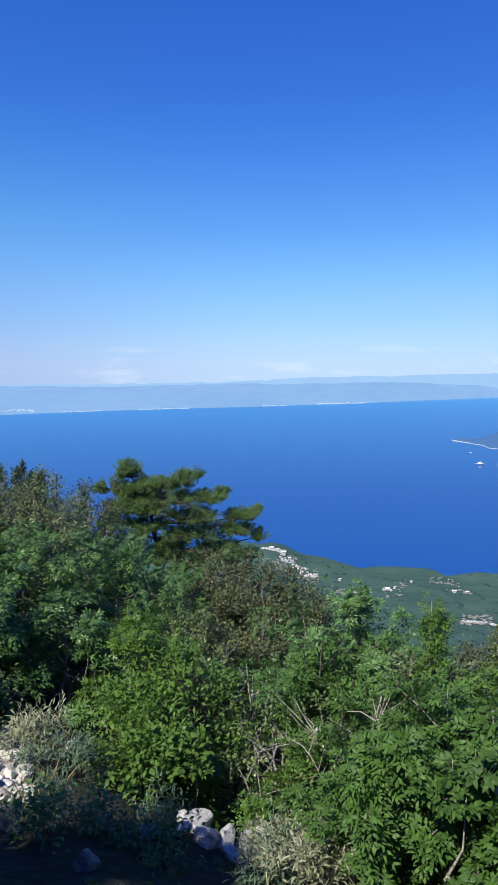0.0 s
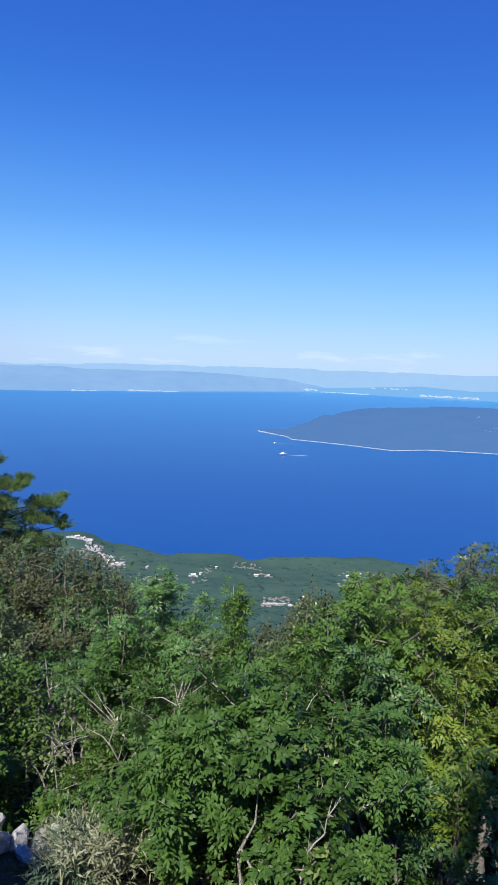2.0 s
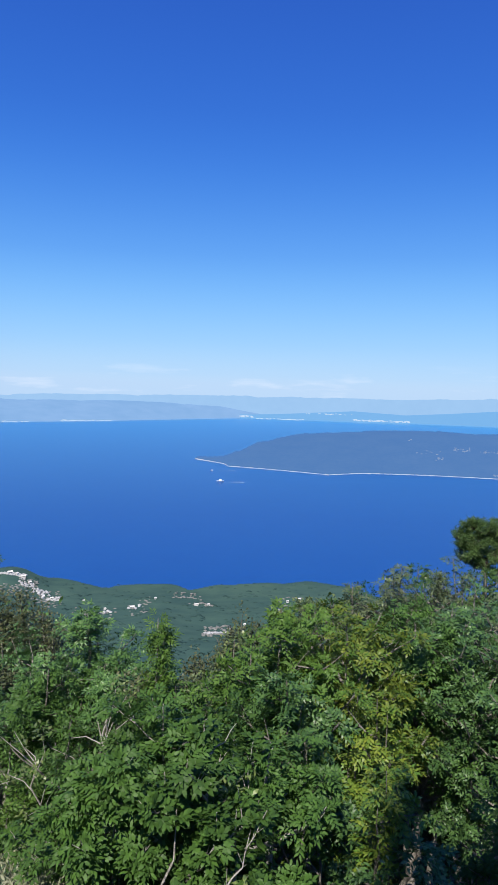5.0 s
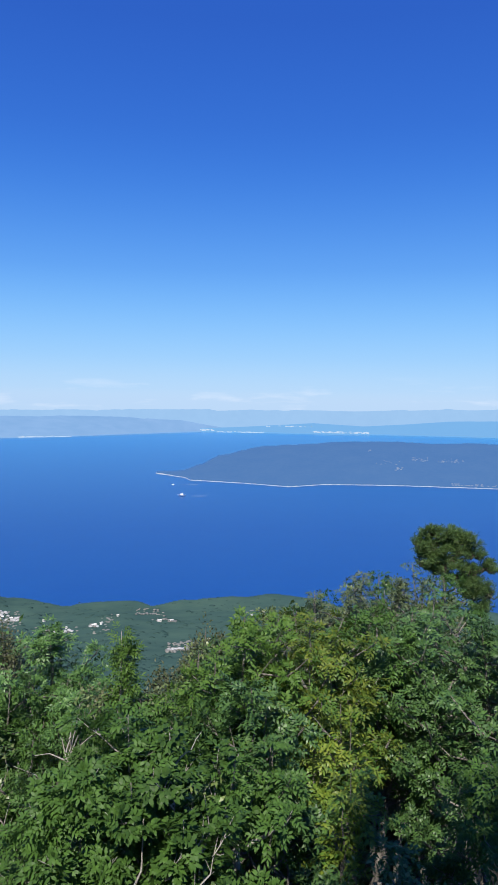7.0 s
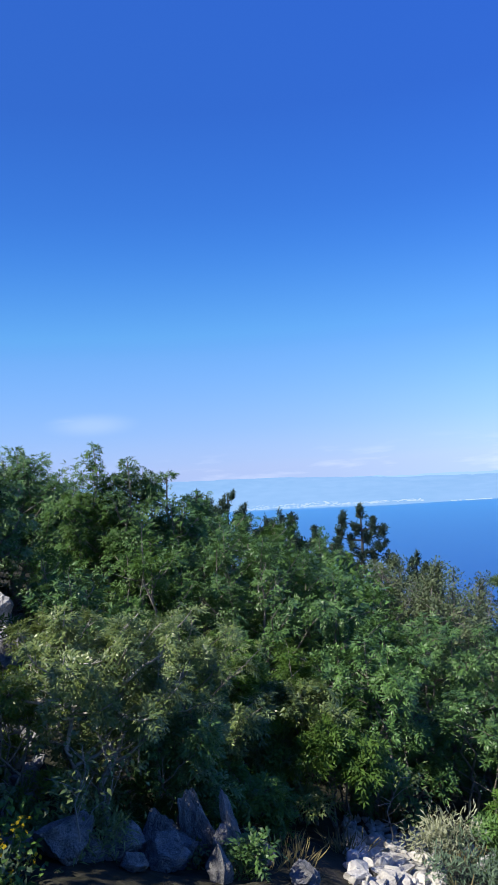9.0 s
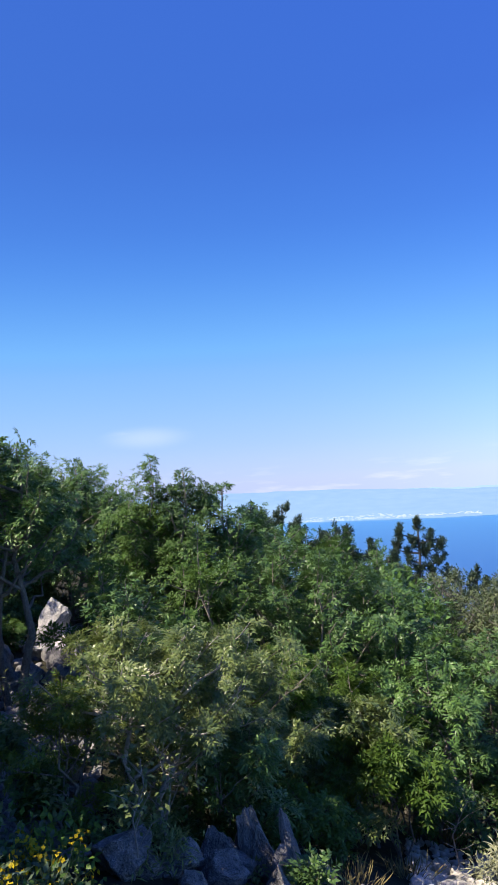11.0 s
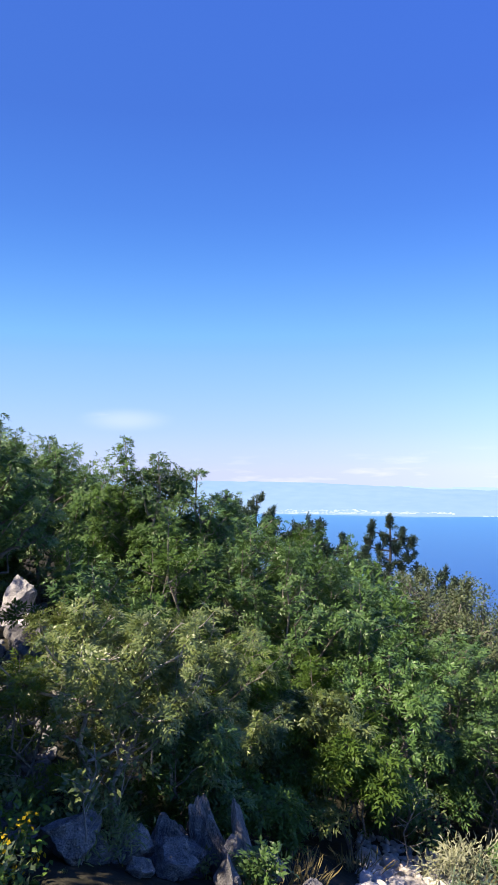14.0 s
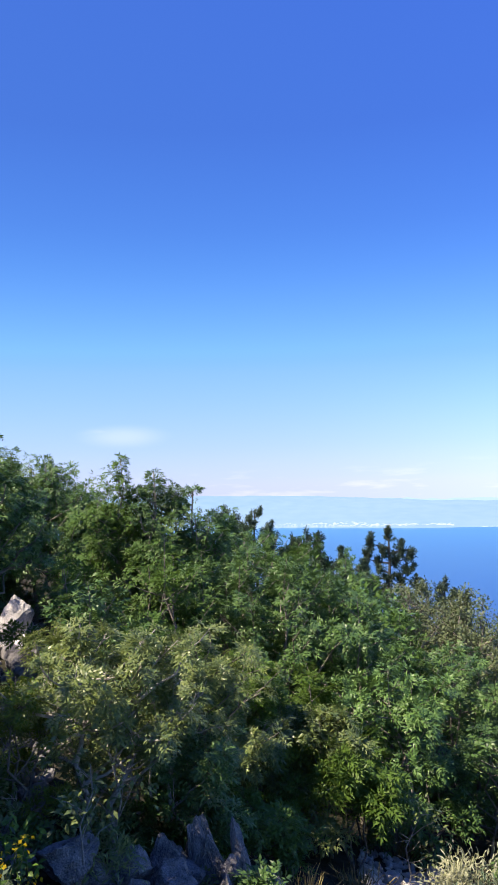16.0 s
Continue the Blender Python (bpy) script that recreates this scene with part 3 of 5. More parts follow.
def boxes(places, rng, lo, hi, mat, name):
    """Many small block houses, too far off to be told apart."""
    V, T = [], []
    for p in places:
        w, d, h = rng.uniform(lo, hi) * 2.2, rng.uniform(lo, hi), rng.uniform(lo, hi) * 0.2
        a = rng.uniform(0, 3.14)
        c, s = math.cos(a), math.sin(a)
        o = len(V)
        for z in (-1.5, h):
            for x, y in ((-w, -d), (w, -d), (w, d), (-w, d)):
                V.append((p[0] + (x * c - y * s) / 2, p[1] + (x * s + y * c) / 2, p[2] + z))
        V += [(p[0] - w * 0.5 * c, p[1] - w * 0.5 * s, p[2] + h * 1.45), (p[0] + w * 0.5 * c, p[1] + w * 0.5 * s, p[2] + h * 1.45)]
        for q in ((0, 1, 5, 4), (1, 2, 6, 5), (2, 3, 7, 6), (3, 0, 4, 7)):
            T += [(o + q[0], o + q[1], o + q[2]), (o + q[0], o + q[2], o + q[3])]
        T += [(o + 4, o + 5, o + 9), (o + 4, o + 9, o + 8), (o + 6, o + 7, o + 8), (o + 6, o + 8, o + 9), (o + 5, o + 6, o + 9), (o + 7, o + 4, o + 8)]
    return new(name, mesh_of(name, V, T, mat))


rng = np.random.default_rng(5)


def slope_point(a, e, shore, crest, r_crest):
    """The place on a far land's slope that is seen at that bearing and angle."""
    s, c = np.interp(a, *zip(*sorted(shore))), np.interp(a, *zip(*sorted(crest)))
    r0 = (EYE - SEA) / math.tan(radians(-s))
    r1 = max(r0 + 6, r0 + (r_crest - r0) * min(1.0, (c - s) / 3.2))
    ztop = EYE + r1 * math.tan(radians(c))
    for f in np.linspace(0, 1, 60):
        r, z = r0 + (r1 - r0) * f, SEA - 2 + (ztop - SEA + 2) * f**0.8
        if z >= EYE + r * math.tan(radians(e)):
            break
    return Vector((-r * math.sin(radians(a)), r * math.cos(radians(a)), max(z, SEA) + 0.6))




# towns strung along the far shores: bearing range, angle range, houses
town_places = []
for a0, a1, e0, e1, n in ((17.2, 33, -3.3, -3.14, 260), (24, 31, -3.1, -2.95, 60), (5, 9, -3.42, -3.36, 60), (12, 15, -3.45, -3.4, 40), (-3, -1, -3.28, -3.2, 20), (-9.5, -5.5, -3.15, -3.05, 110)):
    for _ in range(n):
        a = rng.uniform(a0, a1)
        town_places.append(slope_point(a, rng.uniform(e0, e1), *COAST, 4650))
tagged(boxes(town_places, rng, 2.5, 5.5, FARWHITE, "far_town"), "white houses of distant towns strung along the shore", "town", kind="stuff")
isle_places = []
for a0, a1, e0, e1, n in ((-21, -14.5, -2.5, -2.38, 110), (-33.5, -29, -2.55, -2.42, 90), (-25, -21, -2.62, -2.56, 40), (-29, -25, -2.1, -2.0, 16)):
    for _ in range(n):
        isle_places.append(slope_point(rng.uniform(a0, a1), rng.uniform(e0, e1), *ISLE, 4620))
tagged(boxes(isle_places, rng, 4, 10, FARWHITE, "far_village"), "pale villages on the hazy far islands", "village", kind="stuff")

# the island's white rocky shoreline: a low uneven ledge at the water
A = np.linspace(-16.2, -75, 420)
SH = [(-75, -6.0), (-40, -6.6), (-35, -6.65), (-30, -6.75), (-27.2, -7.0), (-23, -6.75), (-19, -6.55), (-18.6, -6.35), (-16.2, -6.0)]
V, T = [], []
for i, a in enumerate(A):
    r0 = 200 / math.tan(radians(-np.interp(a, *zip(*SH))))
    w = 2.0 + 5.0 * noise.noise((a * 1.9, 0, 3)) + (2.0 if a > -19.5 else 0)
    w = max(w, 0.3)
    h = 0.2 + 1.8 * noise.noise((a * 2.9, 5, 3)) + (1.0 if a > -17.5 else 0)
    for r, z in ((r0 - w, SEA - 1), (r0 - w * 0.8, SEA + max(0.15, h) * 0.7), (r0 + 3, SEA + max(0.3, h) + 0.5), (r0 + 6, SEA - 1)):
        V.append((-r * math.sin(radians(a)), r * math.cos(radians(a)), z))
    if i:
        o = 4 * i
        for j in range(3):
            T += [(o + j - 4, o + j, o + j + 1), (o + j - 4, o + j + 1, o + j - 3)]
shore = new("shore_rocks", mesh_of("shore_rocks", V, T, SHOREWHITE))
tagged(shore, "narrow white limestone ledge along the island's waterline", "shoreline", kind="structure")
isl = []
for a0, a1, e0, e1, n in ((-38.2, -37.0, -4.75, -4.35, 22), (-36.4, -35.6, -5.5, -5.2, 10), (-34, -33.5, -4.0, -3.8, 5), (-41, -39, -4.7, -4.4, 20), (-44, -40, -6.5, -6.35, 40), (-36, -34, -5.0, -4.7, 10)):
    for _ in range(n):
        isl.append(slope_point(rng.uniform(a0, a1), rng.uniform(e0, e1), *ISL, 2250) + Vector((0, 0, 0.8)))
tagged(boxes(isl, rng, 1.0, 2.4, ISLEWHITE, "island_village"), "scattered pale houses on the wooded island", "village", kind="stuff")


# boats off the island's point
def boat(az, el, length, heading, wake):
    p = above(az, el, 200 / math.tan(radians(-el)))
    root = tagged(new("motor_boat"), "small white motor boat under way on the blue sea", "boat")
    root.matrix_world = pose(p.x, p.y, SEA, 0, 0, heading)
    s = length / 10
    V = [(-5, 0, 0.1), (-5, -1.5, 1.5), (-5, 1.5, 1.5), (2, -1.7, 1.6), (2, 1.7, 1.6), (2, 0, -0.3), (5.5, 0, 2.1)]
    T = [(0, 1, 2), (0, 5, 1), (1, 5, 3), (0, 2, 5), (2, 4, 5), (3, 5, 6), (4, 6, 5), (1, 3, 4), (1, 4, 2), (3, 6, 4)]
    part("hull", mesh_of("hull", np.array(V) * s, T, PAINTWHITE), root)
    c = bmesh.new()
    bmesh.ops.create_cube(c, size=1)
    bmesh.ops.transform(c, matrix=Matrix.LocRotScale(Vector((-0.6, 0, 2.3)) * s, None, Vector((3.6, 2.2, 1.8)) * s), verts=c.verts)
    bmesh.ops.transform(c, matrix=Matrix.LocRotScale((0, 0, 0), None, (1, 1, 1)), verts=c.verts)
    me = bpy.data.meshes.new("cabin")
    c.to_mesh(me)
    me.materials.append(PAINTWHITE)
    part("cabin", me, root)
    v, t = tubes(np.array([[(-1.2, 0, 3), (-1.2, 0, 5.5)]]) * s, np.array([[0.12, 0.06]]) * s, 5)
    part("mast", mesh_of("mast", v, t, PAINTWHITE), root)
    n = 14
    V = [(-5 * s - i * wake / n, k * (0.6 + i * 0.18) * s, 0.12) for i in range(n) for k in (-1, 1)]
    T = [q for i in range(n - 1) for q in ((2 * i, 2 * i + 1, 2 * i + 3), (2 * i, 2 * i + 3, 2 * i + 2))]
    part("wake", mesh_of("wake", V, T, FOAM), root, "thin white wake on the water")
    return root


boat(-18.3, -7.85, 17, 165, 46)
boat(-17.6, -6.95, 8, 175, 60)


# ---- the slope below, down to the near shore ----
def bumps(name, places, radii, mat, seed, flat=0.75):
    """Low rounded clumps of far scrub, each of uneven facets."""
    rng = np.random.default_rng(seed)
    ico = bmesh.new()
    bmesh.ops.create_icosphere(ico, subdivisions=1, radius=1)
    bv = np.array([v.co for v in ico.verts])
    bt = np.array([[v.index for v in f.verts] for f in ico.faces])
    ico.free()
    n = len(places)
    k = len(bv)
    V = bv[None] * rng.uniform(0.86, 1.12, (n, k, 1)) * np.asarray(radii)[:, None, None] * [1, 1, flat] + np.asarray(places)[:, None]
    T = bt[None] + (np.arange(n) * k)[:, None, None]
    return new(name, mesh_of(name, V.reshape(-1, 3), T.reshape(-1, 3), mat, True))


rng = np.random.default_rng(11)
P, S = [], []
while len(P) < 8000:
    az, r = rng.uniform(-48, 12), math.exp(rng.uniform(math.log(55), math.log(700)))
    x, y = -r * math.sin(radians(az)), r * math.cos(radians(az))
    open_ = noise.noise((x * 0.011, y * 0.011, 21)) + 0.5 * noise.noise((x * 0.035, y * 0.035, 25))
    if open_ > 0.28 and r > 200:
        continue
    S.append(rng.uniform(1.0, 2.6) * (1 + 0.6 * (r > 250)) * (0.6 + 0.4 * rng.random()))
    P.append((x, y, height(x, y) - 0.2 * S[-1]))
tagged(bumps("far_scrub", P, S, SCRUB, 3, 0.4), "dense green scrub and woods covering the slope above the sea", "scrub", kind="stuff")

# pale rock screes and clearings on that slope
rng = np.random.default_rng(17)
P, S = [], []
for a0, a1, r0, r1, n in ((-3.2, -5.6, 560, 640, 110), (-17.2, -19.6, 420, 480, 110), (-11, -13, 520, 600, 30), (-20, -21.5, 430, 470, 25), (-6.5, -10, 500, 560, 50), (-23.5, -26, 520, 620, 60), (-16, -18, 560, 580, 26), (-1, -3, 560, 640, 60), (-2.3, -3.9, 640, 668, 50), (-14.5, -17, 600, 640, 40)):
    for _ in range(n):
        p = spot(rng.uniform(min(a0, a1), max(a0, a1)), rng.uniform(r0, r1))
        P.append((p.x, p.y, p.z + 0.35))
        S.append(rng.uniform(0.7, 1.6))
tagged(bumps("far_screes", P, S, SCREE, 4, 0.4), "pale limestone screes and clearings among the far scrub", "scree", kind="stuff")

rng = np.random.default_rng(19)
P, S = [], []
for a0, a1, r0, r1, n in ((-2.9, -0.9, 664, 682, 90), (-3.6, -2.4, 640, 662, 40), (-4.7, -3.4, 618, 640, 46), (-5.6, -4.5, 590, 606, 22), (-12.0, -11.0, 545, 560, 8), (-19.3, -17.3, 436, 446, 60), (-20.4, -19.2, 424, 431, 14), (-9.6, -8.0, 536, 546, 24)):
    for _ in range(n):
        p = spot(rng.uniform(a0, a1), rng.uniform(r0, r1))
        P.append((p.x, p.y, p.z + 0.3))
        S.append(rng.uniform(0.6, 1.8))
tagged(bumps("far_outcrops", P, S, LIMESTONE, 6, 0.7), "bright white limestone outcrops on the far wooded point", "outcrop", kind="stuff")


def house(az, r, w, d, h, turn, tiles=True):
    """A small far house: walls, gabled roof, windows and a door."""
    p = spot(az, r)
    root = tagged(new("house"), "white rendered house with a low clay-tiled gable roof among scrub" if tiles else "plain white flat-gabled house standing on the coastal slope", "house", "houses on the slope")
    w, d, h = w * 0.36, d * 0.4, h * 0.34
    root.matrix_world = pose(p.x, p.y, p.z + 0.7, 0, 0, turn)
    V = [(x * w / 2, y * d / 2, z) for z in (-3, h) for x, y in ((-1, -1), (1, -1), (1, 1), (-1, 1))] + [(-w / 2, 0, h * 1.35), (w / 2, 0, h * 1.35)]
    T = [(0, 1, 5), (0, 5, 4), (1, 2, 6), (1, 6, 5), (2, 3, 7), (2, 7, 6), (3, 0, 4), (3, 4, 7), (5, 6, 9), (7, 4, 8)]
    part("wall", mesh_of("wall", V, T, WALLWHITE), root)
    e, th = 0.35, 0.25
    V = []
    for up in (0, th):
        V += [(-w / 2 - e, -d / 2 - e, h - 0.1 + up), (w / 2 + e, -d / 2 - e, h - 0.1 + up), (w / 2 + e, 0, h * 1.37 + up), (-w / 2 - e, 0, h * 1.37 + up), (w / 2 + e, d / 2 + e, h - 0.1 + up), (-w / 2 - e, d / 2 + e, h - 0.1 + up)]
    T = [(6, 7, 8), (6, 8, 9), (9, 8, 10), (9, 10, 11), (0, 2, 1), (0, 3, 2), (3, 4, 2), (3, 5, 4), (0, 1, 7), (0, 7, 6), (5, 11, 10), (5, 10, 4), (1, 2, 8), (1, 8, 7), (2, 4, 10), (2, 10, 8), (0, 6, 9), (0, 9, 3), (3, 9, 11), (3, 11, 5)]
    part("roof", mesh_of("roof", V, T, TILE if tiles else WALLWHITE), root)
    for i in range(3):
        for y, n in ((-d / 2, -1), (d / 2, 1)):
            x = (i - 1) * w * 0.3
            q = [(x - 0.4, y + n * 0.03, h * 0.4), (x + 0.4, y + n * 0.03, h * 0.4), (x + 0.4, y + n * 0.03, h * 0.75), (x - 0.4, y + n * 0.03, h * 0.75)]
            q += [(a, b - n * 0.1, c) for a, b, c in q]
            part("window", mesh_of("window", q, [(0, 1, 2), (0, 2, 3), (0, 4, 5), (0, 5, 1), (2, 6, 7), (2, 7, 3), (0, 3, 7), (0, 7, 4), (1, 5, 6), (1, 6, 2)], GLASSY), root)
    return root


for az, r, w, d, h, turn, tl in ((-1.7, 672, 11, 6, 5, 20, False), (-2.2, 668, 8, 6, 4.5, 60, False), (-2.7, 664, 10, 6, 4.2, 10, False), (-3.2, 655, 7, 5, 4, 35, False), (-4.2, 610, 6, 4, 3, 40, False), (-4.9, 600, 7, 4, 3, 0, False), (-7.4, 590, 5, 4, 2.6, 30, False),
                                 (-11.3, 560, 9, 5, 3.2, 5, False), (-11.9, 566, 5, 4, 2.6, 50, False), (-16.6, 560, 8, 4, 2.4, 0, False), (-17.6, 565, 6, 4, 2.2, 20, False), (-20.7, 480, 4, 3, 2.2, 60, False), (-9.1, 560, 4, 3, 2.2, 10, False),
                                 (-24.2, 600, 5, 4, 2.4, 10, False), (-25.2, 610, 6, 4, 2.4, 70, False), (-13.2, 590, 4, 3, 2.0, 15, False)):
    house(az, r, w, d, h, turn, tl)


# ---- trees and shrubs ----
LABELS = {
    "green": "bushy green ash shrub with drooping feathered leaves on the slope",
    "dark": "dense dark green ash tree with feathered leaves on the hillside",
    "bright": "fresh bright green broad-leaved shrub among limestone rocks",
    "yellow": "ash shrub with green and yellowing autumn leaves",
    "olive": "olive-green ash shrub with long drooping glossy leaves",
    "grey": "fine-leaved grey-green tree with thin pale twigs",
    "brown": "fine-leaved shrub with browning dry foliage",
    "silver": "low silvery aromatic bush growing among white stones",
    "sage": "low blue-green herb cushion beside the stones",
}


def tree_from(name, seed, H, R, kind, colour, n_cl, bark=None, **more):
    wood, crown = grow(seed, H, R, kind, n_cl, **more)
    root = tagged(new(name), LABELS[colour], "tree" if name == "tree" else "shrub", "hillside woods")
    part("trunk", mesh_of("trunk", *wood, bark or BARK, True), root)
    part("crown", mesh_of("crown", *crown, LEAF[colour]), root)
    return root


def plant(az, el, r, R, kind, colour, dens=1.0, seed=None, **more):
    """A tree whose top stands at that angle over the eye's level, rooted in the ground at that distance."""
    base = spot(az, r)
    H = EYE + r * math.tan(radians(el)) - base.z
    H = max(H, 0.3)
    area = 4 * math.pi * R * (R + H / 2) / 1.6
    per = {"ash": 12, "ash_near": 13, "ash_big": 13, "ash_mid": 9.2, "broad": 15, "fine": 18, "far": 9, "willow": 15, "spike": 34}[kind]
    if kind == "fine" and r > 10:
        dens, more["size"] = dens * 0.62, more.get("size", 1.0) * 1.15
    seed = seed if seed is not None else int(abs(az * 977 + r * 131 + el * 17)) + 3
    ob = tree_from("tree" if H > 2.4 else "shrub", seed, H, R, kind, colour, max(14, int(area * per * dens)), **more)
    ob.matrix_world = pose(base.x, base.y, base.z - 0.03, 0, 0, (seed * 47) % 360)
    return ob


# the row in front, nearest to the viewpoint
plant(-15.5, -23.8, 3.9, 0.8, "ash_near", "green", 1.3, size=0.95, gap=0.15, bark=BARK_PALE)
plant(-20.2, -24.8, 3.8, 0.6, "ash_big", "green", 1.3, size=0.72, gap=0.15, bark=BARK_PALE)
plant(-17.2, -28.6, 3.5, 0.42, "ash_big", "green", 1.4, size=0.72, gap=0.15, bark=BARK_PALE)
plant(-21.8, -31.0, 3.4, 0.38, "ash_big", "green", 1.3, size=0.725, gap=0.15, bark=BARK_PALE)
plant(-10.5, -27.5, 4.3, 0.6, "ash_near", "green", 1.2, size=0.85, gap=0.2, bark=BARK_PALE)
plant(-12.8, -30.5, 4.0, 0.55, "ash_near", "bright", 1.2, size=0.85, gap=0.25, bark=BARK_PALE)
plant(-24.9, -27.0, 3.9, 0.5, "ash_near", "green", 0.9, size=0.8, girth=2.6, gap=0.25, stems=1, low=0.5, bark=BARK_PALE)
plant(-25.8, -16.2, 5.4, 0.8, "ash", "bright", 1.6, taper=0.3)
plant(-23.6, -19.6, 5.4, 0.6, "ash", "green", 1.4, taper=0.3)
plant(-27.0, -21.5, 4.6, 0.75, "ash", "dark")
plant(-31.0, -16.0, 5.9, 0.85, "ash", "yellow", 1.6, taper=0.3)
plant(-28.0, -16.0, 6.0, 0.7, "ash", "bright", 1.5, size=0.9, taper=0.3)
plant(-28.0, -25.8, 4.3, 0.45, "ash", "green", 1.1)
plant(-35.2, -27.0, 4.0, 0.26, "ash", "yellow", 0.9)
plant(-30.6, -17.6, 5.5, 0.6, "ash", "yellow", 1.2, taper=0.3)
plant(-33.4, -22.4, 5.0, 0.5, "ash", "yellow", 0.9)
plant(-34.4, -13.1, 8.0, 1.0, "ash_mid", "grey", 1.9, size=0.8, taper=0.15)
plant(-30.6, -14.2, 8.2, 0.8, "ash_mid", "grey", 1.9, size=0.8, taper=0.15)
plant(-27.8, -15.9, 8.0, 0.65, "ash_mid", "olive", 1.8, size=0.8, taper=0.15)
plant(-36.9, -13.6, 8.6, 0.8, "fine", "grey", 2.8, size=0.72, taper=0.3)
plant(-38.2, -15.4, 6.6, 1.0, "ash", "dark", 1.2, taper=0.3, low=0.55)
plant(-40.8, -13.6, 8.2, 1.0, "ash_mid", "dark", taper=0.25)
plant(-38.8, -13.3, 8.6, 0.8, "fine", "grey", 2.4, taper=0.25)
plant(-32.6, -13.9, 8.9, 0.9, "ash_mid", "olive", 1.1, taper=0.3)
plant(-35.8, -13.8, 9.0, 0.9, "ash_mid", "green", 1.1, taper=0.3)
plant(-29.2, -15.4, 8.8, 0.75, "ash_mid", "olive", 1.5, taper=0.3)
plant(-26.6, -16.0, 8.6, 0.7, "ash_mid", "green", 1.7, taper=0.3)
plant(-24.2, -17.1, 8.2, 0.65, "ash_mid", "dark", 1.7, taper=0.3)
plant(-31.4, -14.8, 9.2, 0.8, "ash_mid", "green", 1.6, taper=0.3)
plant(-22.4, -18.3, 8.0, 0.6, "ash_mid", "green", 1.6, taper=0.3)
plant(-34.8, -15.6, 6.6, 0.9, "ash", "green", 1.3, taper=0.3, low=0.5)
plant(-38.5, -31.5, 3.9, 0.4, "ash", "dark", 0.7)
plant(-43.5, -15.0, 6.6, 1.2, "ash", "dark", taper=0.3, low=0.5)
plant(-46.0, -25.0, 4.6, 0.7, "ash", "green")
plant(-50.0, -17.0, 6.0, 1.2, "ash_mid", "dark")
plant(-15.0, -17.2, 6.2, 0.24, "willow", "bright", 1.1, low=0.55, stems=2, size=1.0, taper=0.5, bark=BARK_PALE)
plant(-16.5, -22.6, 6.0, 0.7, "ash", "green", 1.2)
plant(-14.6, -22.0, 6.4, 0.55, "fine", "brown", 1.4)
plant(-12.2, -23.4, 5.6, 0.65, "ash", "green", 1.2)
plant(-19.6, -20.8, 7.6, 0.8, "fine", "brown", 1.6)
plant(-22.6, -18.4, 7.2, 0.6, "fine", "brown", 1.5)
plant(-21.0, -19.2, 7.0, 0.5, "fine", "olive", gap=0.1)
plant(-21.5, -17.6, 9.0, 0.7, "fine", "brown")
plant(-17.6, -23.2, 7.6, 0.8, "fine", "brown", gap=0.1)
plant(-18.8, -22.6, 6.2, 0.5, "fine", "grey", gap=0.1)
plant(-13.0, -23.6, 7.0, 0.75, "ash_mid", "green")
plant(-8.7, -17.0, 7.4, 1.1, "ash_mid", "dark", 2.0, taper=0.5)
plant(-36.0, -12.6, 9.6, 0.8, "ash_mid", "green", 1.6, taper=0.25)
plant(-38.4, -11.5, 9.8, 0.85, "ash_mid", "olive", 1.6, taper=0.25)
plant(-40.8, -12.6, 9.6, 0.9, "ash_mid", "green", 1.5, taper=0.25)
plant(-9.9, -20.8, 7.2, 0.75, "ash_mid", "dark")
plant(-6.4, -21.0, 7.0, 0.8, "ash_mid", "green")
plant(-5.0, -18.0, 10.5, 1.0, "fine", "brown", gap=0.15)
plant(-0.9, -15.5, 10.5, 0.75, "fine", "brown", 1.7, gap=0.15)
plant(-2.9, -15.9, 10.4, 0.75, "fine", "brown", 1.7, gap=0.15)
plant(-1.6, -18.8, 9.6, 0.8, "ash_mid", "dark", 1.0, gap=0.2)
plant(-4.0, -19.6, 9.4, 0.7, "ash_mid", "dark", 1.0, gap=0.2)
plant(-4.7, -17.2, 10.0, 0.6, "fine", "brown", 1.6, gap=0.15)
plant(1.6, -16.0, 10.8, 0.9, "fine", "brown", 1.6, gap=0.1)
plant(-1.2, -20.4, 9.0, 0.9, "fine", "brown", 1.1, girth=1.5, gap=0.25)
plant(-3.4, -22.0, 8.5, 0.9, "ash_mid", "dark", 0.9, gap=0.3, girth=1.4)
plant(-8.0, -25.0, 6.3, 0.75, "ash_mid", "green", 0.75, gap=0.3, girth=1.7, stems=4)
plant(0.0, -22.8, 7.2, 0.8, "ash_mid", "dark", 0.7, gap=0.35, girth=1.5, stems=4, bark=BARK_PALE)
plant(-2.9, -26.0, 6.8, 0.55, "ash_mid", "green", 0.7, gap=0.3, girth=1.6, bark=BARK_PALE)
plant(4.6, -19.2, 8.2, 0.8, "fine", "olive", 1.2)
plant(9.2, -19.8, 6.9, 0.7, "ash", "bright", 1.2, gap=0.15, taper=0.4)
plant(5.6, -21.6, 6.6, 0.55, "broad", "bright", 1.2, gap=0.25)
plant(7.4, -24.8, 6.1, 0.6, "broad", "bright", 1.1, gap=0.28, size=1.2, stems=5)
plant(11.8, -24.8, 6.0, 0.5, "ash", "bright", 1.1, gap=0.15)
plant(9.4, -28.4, 5.6, 0.5, "broad", "bright", 1.1, gap=0.22, size=1.25, stems=5)
plant(5.2, -28.0, 5.7, 0.32, "ash", "bright", 1.1, gap=0.15)
plant(5.3, -29.6, 5.9, 0.45, "ash", "green", 0.8, gap=0.3)
